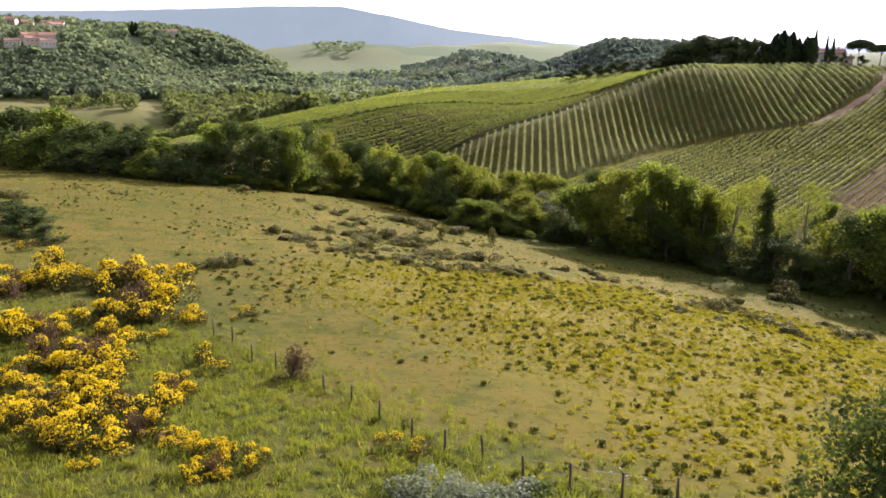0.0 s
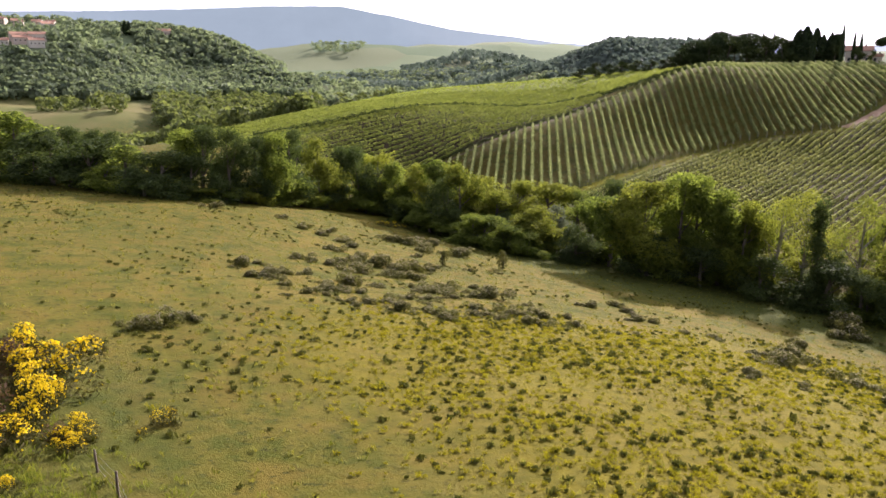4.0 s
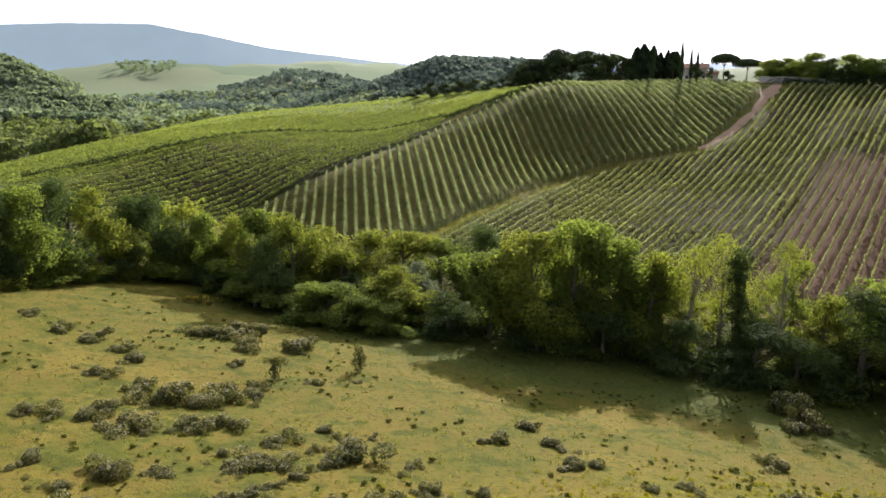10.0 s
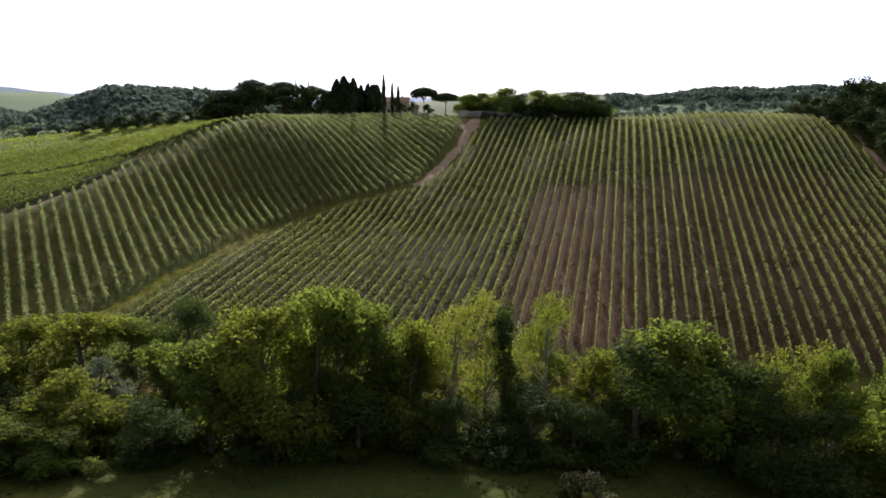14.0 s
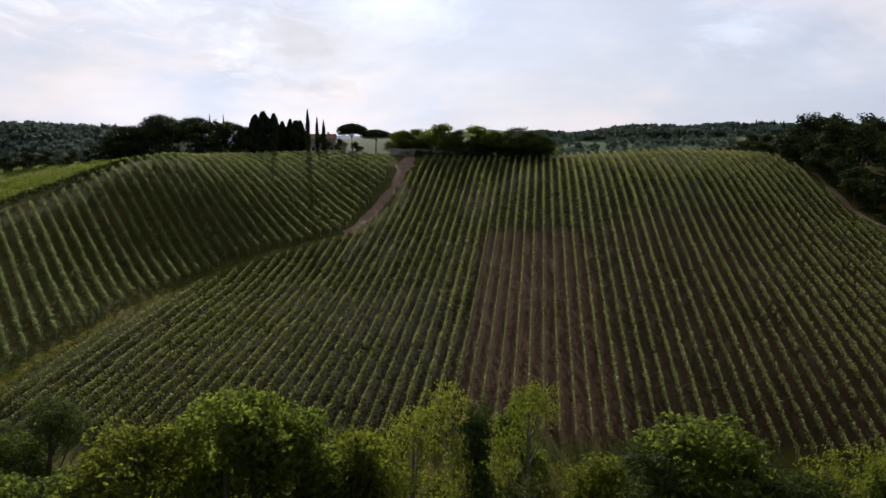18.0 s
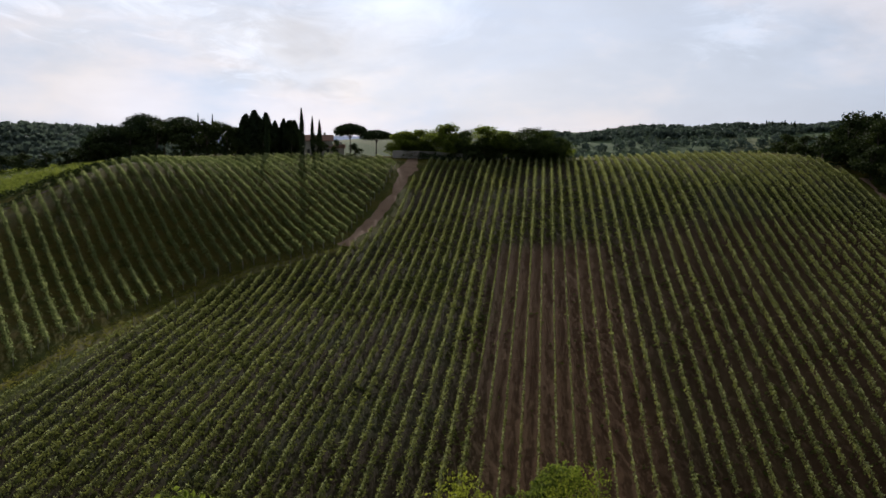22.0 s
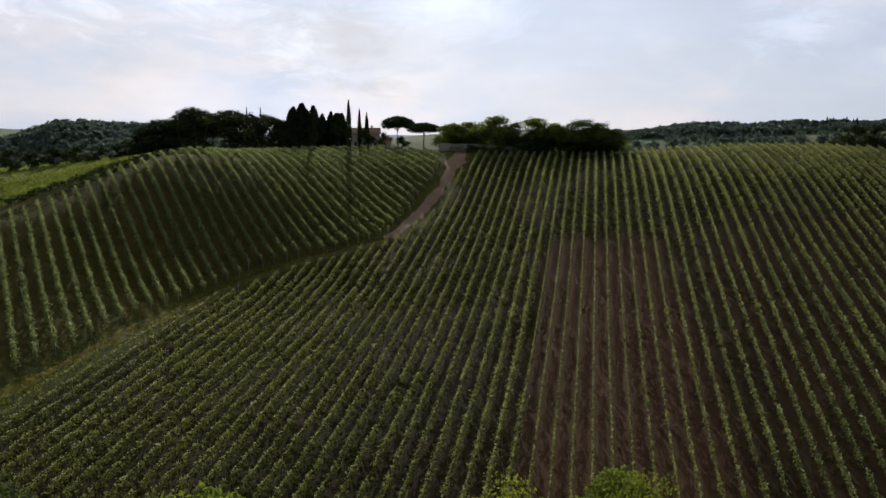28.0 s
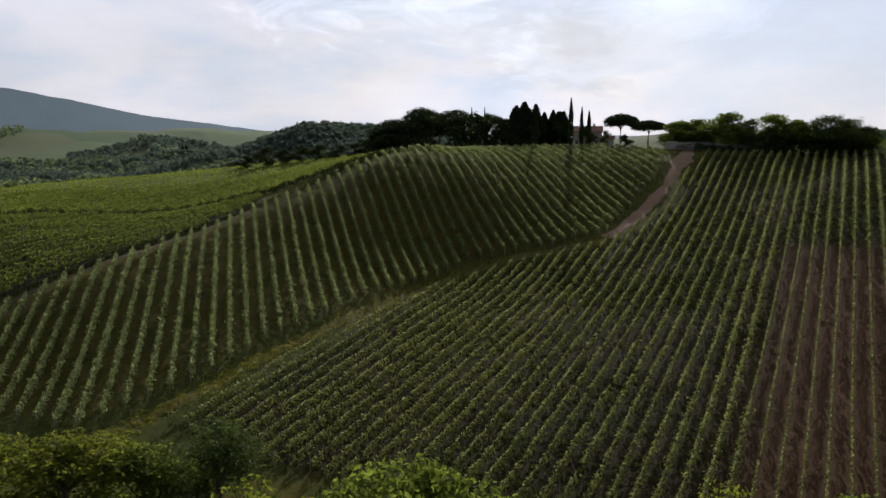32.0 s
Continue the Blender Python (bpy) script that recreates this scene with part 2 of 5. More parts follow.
def land(x, y):
    """The height of the ground at arrays of places."""
    x, y = np.broadcast_arrays(np.asarray(x, float), np.asarray(y, float))
    p = np.stack([x.ravel(), y.ravel()], 1)
    near = np.zeros(len(p))
    r = np.hypot(p[:, 0] - 70, p[:, 1] - 200)
    inside = r < 560
    for k in range(0, inside.sum(), 20000):
        idx = np.nonzero(inside)[0][k:k + 20000]
        near[idx] = thin_plate(p[idx], SPOTS) @ WEIGHTS[:-3] + WEIGHTS[-3] + p[idx] / 100 @ WEIGHTS[-2:]
    x0, y0 = p[:, 0], p[:, 1]
    near += 0.16 * np.sin(0.31 * x0 + 1.4 * np.sin(0.13 * y0)) * np.sin(0.27 * y0 + 1.1 * np.sin(0.17 * x0)) + 0.07 * np.sin(0.83 * x0 - 0.5 * y0) * np.sin(0.71 * y0 + 0.4 * x0)
    far = np.full(len(p), 8.0)
    for heading, dist, rise, across, along in HILLS:
        h = radians(heading)
        dx, dy = p[:, 0] - math.sin(h) * dist, p[:, 1] - math.cos(h) * dist
        u, v = dx * math.cos(h) - dy * math.sin(h), dx * math.sin(h) + dy * math.cos(h)
        far += rise * np.exp(-(u / across) ** 2 - (v / along) ** 2)
    far += 5.0 * np.sin(x0 / 61 + 1.7 * np.sin(y0 / 97)) * np.sin(y0 / 74 + 1.3 * np.sin(x0 / 83)) + 2.5 * np.sin(x0 / 27 - y0 / 39) * np.sin(y0 / 23 + x0 / 51)
    w = np.clip((r - 330) / 220, 0, 1)
    w = w * w * (3 - 2 * w)
    return (near * (1 - w) + far * w).reshape(x.shape)


def height(x, y):
    return float(land(x, y))


# ---- where things stand: x, y and size ----
SHRUBS_A = [
    (-47.6, 171.6, 3.1), (-23.3, 163.1, 3.3), (-19.4, 159.4, 2.4), (-17.4, 155.3, 2.9), (-28.2, 167.0, 2.5), (-33.6, 173.3, 2.7),
    (-12.3, 171.7, 2.7), (-10.1, 171.4, 3.6), (-7.5, 171.9, 3.6), (-5.4, 176.9, 3.8), (-4.2, 165.1, 3.5), (-3.1, 177.5, 3.4),
    (2.3, 166.6, 4.9), (-5.3, 156.2, 1.7), (-19.1, 147.7, 2.5), (-14.7, 143.2, 2.7), (-12.5, 140.3, 4.0), (-9.0, 138.8, 3.0),
    (-7.1, 140.2, 3.4), (-5.2, 142.2, 3.1), (-2.9, 145.5, 2.5), (-22.0, 133.5, 2.4), (-20.3, 132.2, 1.8), (-17.4, 132.8, 2.4),
    (-16.9, 135.7, 2.5), (-13.7, 130.1, 3.5), (-11.9, 128.8, 1.7), (-8.3, 130.9, 2.7), (-5.2, 132.0, 3.1), (-28.5, 121.5, 3.0),
]
SHRUBS_B = [
    (-26.5, 124.2, 1.6), (-23.4, 119.3, 2.5), (-22.0, 120.0, 2.3), (-19.4, 120.9, 2.3), (-24.6, 114.0, 2.3), (-23.4, 114.6, 2.1),
    (-21.7, 114.6, 1.4), (-12.5, 118.5, 3.0), (-9.4, 118.9, 1.8), (-14.5, 111.3, 2.2), (-13.1, 111.6, 2.0), (-10.8, 112.0, 2.0),
    (-15.9, 116.2, 1.7), (-20.2, 111.6, 1.3), (-16.7, 107.6, 1.9), (-16.0, 109.7, 1.2), (-14.4, 108.0, 1.1), (-11.8, 105.7, 1.5),
    (-10.6, 103.9, 1.4), (-9.0, 106.6, 1.7), (-6.8, 109.2, 2.2), (-5.6, 104.5, 2.4), (-4.7, 113.2, 1.7), (-2.8, 114.8, 1.5),
    (-3.2, 121.0, 2.9), (-5.2, 123.9, 1.4), (-2.4, 106.8, 1.7), (-18.7, 104.8, 0.9), (3.1, 167.1, 4.0), (4.1, 149.4, 1.7),
]
SHRUBS_C = [
    (9.7, 150.6, 1.2), (-2.7, 142.9, 1.7), (4.3, 131.0, 1.9), (5.8, 129.0, 1.7), (2.7, 125.1, 1.3), (0.0, 128.0, 2.4),
    (-2.7, 120.7, 2.7), (-0.8, 120.9, 2.4), (5.5, 122.3, 3.9), (1.3, 118.2, 1.4), (-0.9, 116.4, 1.5), (3.1, 120.4, 1.5),
    (-2.8, 113.9, 1.3), (3.9, 112.4, 2.1), (7.9, 111.9, 2.9), (11.2, 115.4, 1.9), (12.5, 111.6, 2.2), (15.4, 114.6, 1.8),
    (15.4, 108.6, 1.7), (9.1, 105.5, 2.1), (11.1, 105.4, 1.9), (-2.0, 105.6, 2.1), (-0.2, 103.2, 2.4), (3.5, 107.5, 1.8),
    (5.1, 107.8, 1.8), (6.5, 106.8, 1.7), (1.9, 104.2, 1.0), (21.2, 129.4, 2.4), (26.9, 135.2, 2.4), (27.3, 127.9, 2.2),
]
SHRUBS_D = [
    (26.4, 121.9, 2.2), (29.4, 122.8, 2.0), (20.7, 107.7, 1.0), (23.3, 109.1, 1.1), (11.3, 121.5, 1.5), (8.8, 129.9, 1.3),
    (31.6, 116.3, 1.7), (35.9, 116.5, 1.7), (51.4, 125.6, 2.8), (64.2, 138.8, 3.4), (67.5, 140.0, 3.4), (39.0, 109.9, 2.5),
    (43.9, 111.2, 2.6), (68.7, 145.0, 6.3), (38.5, 104.0, 3.3), (44.9, 111.7, 3.6), (31.4, 93.8, 2.1), (45.7, 100.6, 3.6),
    (58.2, 102.6, 3.3), (63.7, 107.0, 3.4), (45.2, 90.7, 2.9), (45.3, 87.2, 1.4), (63.7, 116.4, 2.2), (35.5, 91.0, 1.6),
    (-26.3, 85.6, 3.4), (-24.3, 89.0, 2.4), (-76.4, 129.8, 4.0),
]
SHRUBS = SHRUBS_A + SHRUBS_B + SHRUBS_C + SHRUBS_D
BROOMS = [
    (-39.5, 69.2, 4.9), (-35.4, 70.8, 5.6), (-30.4, 70.2, 6.1), (-24.7, 64.2, 4.6), (-22.1, 61.0, 2.4), (-26.9, 57.5, 5.1),
    (-28.9, 53.4, 4.3), (-31.9, 54.2, 3.9), (-27.6, 45.1, 3.3), (-25.3, 46.3, 3.8), (-24.3, 50.8, 3.7), (-23.6, 55.0, 3.5),
    (-22.5, 37.7, 3.4), (-19.1, 36.3, 3.9), (-17.5, 38.5, 3.8), (-17.0, 41.9, 2.7), (-21.7, 34.2, 2.8), (-19.1, 34.1, 3.1),
    (-16.6, 34.0, 3.1), (-16.4, 30.7, 1.4), (-13.9, 34.9, 1.6), (-11.9, 32.3, 2.0), (-10.2, 31.1, 2.1), (-9.7, 30.1, 1.0),
    (-40.2, 65.3, 4.1), (-26.0, 40.7, 3.0), (-24.1, 42.2, 2.8), (-21.5, 42.7, 2.8),
]
SMALL_BROOMS = [
    (-1.2, 35.1, 1.4), (-49.0, 84.6, 2.0), (-17.1, 49.7, 1.8), (-17.9, 65.3, 1.6), (-18.6, 63.3, 0.7), (-15.5, 47.9, 1.8),
    (-2.8, 35.4, 1.3),
]
EDGE_BROOMS = [(-50.5, 193.8, 1.4), (-49.6, 198.2, 2.2), (-46.4, 196.8, 2.1), (-45.0, 201.1, 1.6), (-44.0, 204.8, 1.8), (-39.4, 204.5, 1.8), (-15.5, 197.4, 2.0), (-13.2, 198.1, 2.2), (-11.5, 197.5, 1.4), (-10.1, 201.0, 1.3), (-22.7, 218.1, 2.2)]
BROWN_BUSHES = [
    (-10.5, 48.1, 2.3), (-18.0, 38.4, 1.9), (-26.6, 61.4, 3.4), (-24.9, 48.4, 2.4), (-27.9, 47.7, 2.3), (-16.1, 35.4, 1.5),
    (-27.9, 50.5, 2.0),
]
POSTS = [
    (-18.8, 57.9), (-16.5, 55.1), (-14.0, 51.3), (-11.9, 49.6), (-7.7, 44.8), (-5.7, 42.7), (-3.7, 39.8),
    (-1.7, 37.2), (0.1, 35.4), (2.1, 34.7), (3.9, 32.4), (6.0, 31.5), (8.4, 31.1), (10.9, 30.8),
]
TREES_A = [
    (8.8, 188.5, 7.2, 11.3, "mid"), (14.2, 185.1, 6.7, 9.0, "mid"), (21.9, 189.1, 10.2, 10.5, "bright"), (11.5, 214.0, 13.1, 12.0, "bright"),
    (18.7, 213.4, 12.8, 12.3, "bright"), (26.7, 212.5, 12.5, 12.6, "bright"), (34.4, 212.1, 10.2, 11.0, "mid"), (27.2, 197.5, 9.9, 6.2, "grey"),
    (40.7, 204.1, 14.5, 10.7, "dark"), (33.3, 190.6, 12.2, 9.5, "mid"), (36.0, 180.5, 14.4, 12.2, "mid"), (42.0, 177.0, 18.2, 12.6, "bright"),
    (49.2, 176.0, 21.0, 12.1, "mid"), (53.5, 177.2, 20.8, 10.7, "mid"), (58.2, 175.2, 18.2, 11.0, "mid"), (60.5, 170.0, 17.3, 9.3, "bright"),
    (66.9, 168.5, 20.5, 8.6, "thin"), (72.8, 164.1, 20.8, 8.6, "ivy"), (91.5, 174.5, 10.7, 6.9, "mid"), (83.7, 157.4, 13.2, 9.5, "bright"),
]
TREES_B = [
    (84.9, 150.2, 16.6, 13.1, "dark"), (89.6, 146.4, 19.1, 15.5, "mid"), (94.0, 144.3, 17.1, 10.7, "mid"), (93.6, 139.8, 15.9, 11.1, "dark"),
    (97.7, 137.6, 17.7, 7.2, "thin"), (100.3, 134.1, 18.5, 7.8, "thin"), (102.5, 131.3, 18.4, 8.5, "mid"), (52.4, 170.2, 8.0, 9.8, "dark"),
    (62.4, 164.3, 8.2, 9.0, "dark"), (72.3, 158.0, 9.5, 11.5, "dark"), (76.9, 154.1, 8.6, 8.9, "dark"), (42.5, 174.4, 8.7, 9.6, "dark"),
    (28.4, 180.6, 8.5, 8.6, "dark"), (18.2, 181.2, 5.4, 7.4, "mid"), (93.0, 134.0, 10.8, 9.0, "dark"), (96.3, 129.6, 12.0, 8.9, "dark"),
    (-123.1, 219.9, 17.3, 19.0, "dark"), (-106.4, 207.0, 17.0, 16.4, "mid"), (-90.5, 193.5, 13.4, 13.9, "dark"), (-78.5, 187.2, 11.1, 13.4, "dark"),
]
TREES_C = [
    (-69.2, 182.9, 10.2, 11.8, "mid"), (-59.7, 178.7, 9.8, 12.8, "dark"), (-54.7, 181.6, 9.4, 10.4, "dark"), (-49.4, 194.2, 10.8, 11.2, "dark"),
    (-46.8, 213.9, 9.9, 10.9, "mid"), (-41.9, 230.2, 14.5, 13.4, "dark"), (-34.4, 236.8, 11.2, 12.1, "bright"), (-26.5, 244.9, 12.9, 12.5, "mid"),
    (-15.8, 223.7, 10.6, 9.8, "mid"), (-7.4, 219.7, 13.2, 9.6, "mid"), (0.7, 202.1, 14.1, 10.3, "dark"), (-30.0, 218.2, 6.5, 9.5, "bright"),
    (-21.2, 219.7, 6.1, 8.0, "mid"), (-10.1, 209.8, 7.0, 7.7, "mid"), (-3.7, 199.7, 7.2, 8.8, "mid"), (6.2, 188.6, 7.1, 8.3, "mid"),
    (12.9, 185.7, 6.5, 8.2, "mid"), (18.6, 188.3, 8.3, 9.7, "bright"), (12.8, 205.2, 11.5, 10.5, "bright"), (7.0, 210.6, 11.1, 9.3, "mid"),
]
TREES_D = [
    (-34.7, 208.5, 4.9, 7.6, "mid"), (-40.7, 193.6, 3.1, 6.3, "mid"), (-82.9, 186.4, 7.4, 10.7, "dark"), (-110.6, 206.3, 9.6, 13.4, "mid"),
    (-95.5, 194.8, 6.5, 9.8, "dark"), (-62.6, 176.0, 5.2, 7.6, "dark"), (-72.2, 180.6, 6.3, 7.8, "mid"), (102.3, 132.7, 17.3, 6.5, "thin"),
    (110.0, 128.4, 18.8, 8.1, "mid"), (110.0, 122.0, 13.0, 9.0, "mid"), (122.0, 112.0, 12.0, 9.0, "dark"), (135.0, 100.0, 13.0, 10.0, "mid"),
    (150.0, 90.0, 12.0, 9.0, "dark"), (-130.0, 222.0, 13.0, 11.0, "mid"), (-150.0, 232.0, 14.0, 12.0, "dark"), (-170.0, 244.0, 13.0, 11.0, "mid"),
    (-100.0, 202.0, 12.0, 10.0, "dark"),
]
BACKING = [
    (-58.9, 189.8, 15.1, 11, "mid"), (-53.1, 185.4, 16.5, 10, "dark"), (-47.8, 187.2, 16.5, 9, "dark"), (-42.8, 190.9, 15.7, 8, "dark"), (-40.0, 196.1, 17.0, 11, "mid"),
    (-37.5, 203.3, 18.6, 10, "dark"), (-32.5, 214.1, 17.8, 9, "bright"), (-28.3, 219.7, 17.0, 8, "dark"), (-23.6, 224.1, 17.7, 11, "dark"), (-18.6, 227.2, 16.5, 10, "bright"),
    (-12.5, 221.5, 15.2, 9, "mid"), (-6.6, 214.3, 15.6, 8, "bright"), (-1.2, 213.5, 17.7, 11, "mid"), (3.6, 202.6, 17.8, 10, "bright"), (66.4, 178.4, 13.8, 9, "bright"),
    (71.9, 167.1, 21.2, 8, "thin"), (81.6, 164.9, 19.7, 8, "thin"),
]
TREES = BACKING + TREES_A + TREES_B + TREES_C + TREES_D


# ---- materials ----
def nodes_of(name):
    m = bpy.data.materials.new(name)
    m.use_nodes = True
    nt = m.node_tree
    return m, nt, nt.nodes["Principled BSDF"], nt.links


def add(nt, kind, **sockets):
    n = nt.nodes.new(kind)
    for k, v in sockets.items():
        n.inputs[int(k[1:]) if k[0] == "i" and k[1:].isdigit() else k].default_value = v
    return n


def noise_at(nt, scale, detail=4.0, rough=0.55, vector=None):
    n = nt.nodes.new("ShaderNodeTexNoise")
    n.inputs["Scale"].default_value, n.inputs["Detail"].default_value, n.inputs["Roughness"].default_value = scale, detail, rough
    if vector is None:
        vector = nt.nodes.new("ShaderNodeNewGeometry").outputs["Position"]
    nt.links.new(vector, n.inputs["Vector"])
    return n.outputs["Fac"]


def ramp(nt, fac, *stops):
    r = nt.nodes.new("ShaderNodeValToRGB")
    while len(r.color_ramp.elements) < len(stops):
        r.color_ramp.elements.new(0.5)
    for e, (at, c) in zip(r.color_ramp.elements, stops):
        e.position, e.color = at, (*c, 1) if len(c) == 3 else c
    nt.links.new(fac, r.inputs[0])
    return r.outputs[0]


def mix(nt, fac, a, b, kind="MIX"):
    m = nt.nodes.new("ShaderNodeMix")
    m.data_type, m.blend_type = "RGBA", kind
    for sock, v in ((m.inputs[0], fac), (m.inputs[6], a), (m.inputs[7], b)):
        if isinstance(v, (int, float)):
            sock.default_value = v
        elif isinstance(v, tuple):
            sock.default_value = (*v, 1)
        else:
            nt.links.new(v, sock)
    return m.outputs[2]


def math_node(nt, op, a, b):
    n = nt.nodes.new("ShaderNodeMath")
    n.operation = op
    for sock, v in ((n.inputs[0], a), (n.inputs[1], b)):
        if isinstance(v, (int, float)):
            sock.default_value = v
        else:
            nt.links.new(v, sock)
    return n.outputs[0]


def bump(nt, bsdf, fac, strength, dist):
    b = nt.nodes.new("ShaderNodeBump")
    b.inputs["Strength"].default_value, b.inputs["Distance"].default_value = strength, dist
    nt.links.new(fac, b.inputs["Height"])
    nt.links.new(b.outputs[0], bsdf.inputs["Normal"])


def leaf_material(name, dark, light, through=0.35, patch=0.25, glow=0.55):
    """Leaves: two greens that vary from leaf to leaf, in patches and from plant to plant, lit through from behind."""
    m, nt, bsdf, link = nodes_of(name)
    rnd = nt.nodes.new("ShaderNodeNewGeometry").outputs["Random Per Island"]
    own = nt.nodes.new("ShaderNodeObjectInfo").outputs["Random"]
    big = noise_at(nt, patch, 3.0)
    f = math_node(nt, "MULTIPLY_ADD", rnd, 0.4)
    f.node.inputs[2].default_value = -0.05
    f2 = math_node(nt, "MULTIPLY_ADD", own, 0.35)
    link.new(f, f2.node.inputs[2])
    f3 = math_node(nt, "MULTIPLY_ADD", big, 0.6)
    link.new(f2, f3.node.inputs[2])
    clump = math_node(nt, "SUBTRACT", noise_at(nt, 1.25, 3.0, 0.6), 0.5)
    f4 = math_node(nt, "MULTIPLY_ADD", clump, 1.5)
    link.new(f3, f4.node.inputs[2])
    col = ramp(nt, f4, (0.12, dark), (0.88, light))
    link.new(col, bsdf.inputs["Base Color"])
    bsdf.inputs["Roughness"].default_value = 0.75
    bsdf.inputs["Specular IOR Level"].default_value = 0.1
    tr = nt.nodes.new("ShaderNodeBsdfTranslucent")
    warm = mix(nt, glow, col, (0.75, 0.8, 0.12), "MULTIPLY")
    bright = mix(nt, 1.0, warm, (2.2, 2.2, 2.0), "MULTIPLY")
    link.new(bright, tr.inputs["Color"])
    sh = nt.nodes.new("ShaderNodeMixShader")
    sh.inputs[0].default_value = through
    link.new(bsdf.outputs[0], sh.inputs[1])
    link.new(tr.outputs[0], sh.inputs[2])
    link.new(sh.outputs[0], nt.nodes["Material Output"].inputs["Surface"])
    return m


def plain_material(name, a, b, scale=3.0, rough=0.85, relief=0.02, metal=0.0):
    m, nt, bsdf, link = nodes_of(name)
    n1, n2 = noise_at(nt, scale, 6.0), noise_at(nt, scale * 9, 4.0)
    link.new(ramp(nt, math_node(nt, "MULTIPLY_ADD", n2, 0.4), (0.3, a), (0.75, b)), bsdf.inputs["Base Color"])
    link.new(n1, [n for n in nt.nodes if n.type == "MATH"][-1].inputs[2])
    [n for n in nt.nodes if n.type == "MATH"][-1].inputs[1].default_value = 0.4
    bsdf.inputs["Roughness"].default_value, bsdf.inputs["Metallic"].default_value = rough, metal
    bump(nt, bsdf, n2, 0.5, relief)
    return m


LEAF = {
    "mid": leaf_material("leaves_green", (0.048, 0.072, 0.018), (0.17, 0.205, 0.05), 0.54, 0.22),
    "bright": leaf_material("leaves_yellow_green", (0.062, 0.082, 0.017), (0.195, 0.21, 0.042), 0.5, 0.22),
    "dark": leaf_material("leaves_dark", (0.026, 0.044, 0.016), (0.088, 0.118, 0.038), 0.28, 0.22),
    "grey": leaf_material("leaves_grey_green", (0.11, 0.13, 0.10), (0.22, 0.25, 0.20), 0.25, 0.4),
    "pine": leaf_material("pine_needles", (0.018, 0.033, 0.016), (0.05, 0.075, 0.03), 0.12, 0.2),
    "vine": leaf_material("vine_leaves", (0.062, 0.086, 0.038), (0.195, 0.23, 0.102), 0.44, 0.12, 0.3),
    "vine_pale": leaf_material("young_vine_leaves", (0.052, 0.068, 0.022), (0.232, 0.244, 0.084), 0.4, 0.12, 0.4),
    # young leaves, paler still to paint the backlit rim on the rows
    "vine_rim_tips": leaf_material("rim_pale_vine_shoots", (0.16, 0.182, 0.09), (0.32, 0.345, 0.185), 0.5, 0.2, 0.3),
    "vine_upper": leaf_material("upper_vine_leaves", (0.10, 0.13, 0.028), (0.22, 0.25, 0.06), 0.4, 0.12, 0.3),
    "weeds": leaf_material("weeds_between_rows", (0.036, 0.048, 0.016), (0.12, 0.135, 0.042), 0.3, 0.15),
    "shrub": leaf_material("bramble_leaves", (0.046, 0.052, 0.018), (0.145, 0.142, 0.048), 0.22, 0.5),
    "tips": leaf_material("dry_bramble_tips", (0.14, 0.125, 0.095), (0.29, 0.265, 0.21), 0.35, 0.5),
    "broom": leaf_material("broom_stems", (0.035, 0.04, 0.014), (0.10, 0.09, 0.03), 0.2, 0.8),
    "blossom": leaf_material("broom_blossom", (0.44, 0.31, 0.006), (0.72, 0.54, 0.014), 0.3, 0.8),
    "brown": leaf_material("dry_twigs", (0.075, 0.045, 0.026), (0.18, 0.12, 0.07), 0.1, 0.8),
    "rush": leaf_material("rush_tufts", (0.112, 0.108, 0.010), (0.255, 0.228, 0.018), 0.36, 0.3),
    "dark_rush": leaf_material("dark_tufts", (0.038, 0.048, 0.012), (0.11, 0.115, 0.028), 0.15, 0.3),
    "wood": leaf_material("oak_wood_leaves", (0.020, 0.034, 0.014), (0.072, 0.096, 0.032), 0.1, 0.2),
    # aerial haze mixed into the leaf colour: flatter and bluer than near trees
    "ridge": leaf_material("hazed_ridge_woods", (0.062, 0.092, 0.082), (0.13, 0.168, 0.14), 0.22, 0.02, 0.15),
    "vine_far": leaf_material("far_vine_leaves", (0.07, 0.095, 0.024), (0.215, 0.245, 0.062), 0.4, 0.12, 0.3),
    "valley": leaf_material("valley_leaves", (0.058, 0.082, 0.036), (0.18, 0.205, 0.082), 0.34, 0.05),
    "meadow": leaf_material("meadow_grass", (0.08, 0.10, 0.018), (0.22, 0.20, 0.05), 0.4, 0.15),
    "tall_grass": leaf_material("unmown_grass", (0.07, 0.098, 0.014), (0.185, 0.195, 0.034), 0.4, 0.15),
    "crop": leaf_material("pale_crop", (0.10, 0.14, 0.026), (0.20, 0.235, 0.052), 0.42, 0.1, 0.3),
    # greens lightened to take in the haze over the far hills
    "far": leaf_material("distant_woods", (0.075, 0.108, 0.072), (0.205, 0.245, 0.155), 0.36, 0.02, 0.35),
}
BARK = plain_material("bark", (0.05, 0.04, 0.03), (0.13, 0.11, 0.085), 4.0, 0.9, 0.03)
PALE_BARK = plain_material("pale_bark", (0.10, 0.09, 0.075), (0.24, 0.22, 0.19), 4.0, 0.9, 0.03)
POST_WOOD = plain_material("weathered_wood", (0.055, 0.038, 0.026), (0.14, 0.105, 0.075), 12.0, 0.85, 0.01)
STAKE = plain_material("pale_stake", (0.20, 0.18, 0.15), (0.36, 0.33, 0.29), 12.0, 0.8, 0.005)
WIRE = plain_material("galvanised_wire", (0.18, 0.18, 0.18), (0.3, 0.3, 0.3), 30.0, 0.45, 0.001, 0.9)
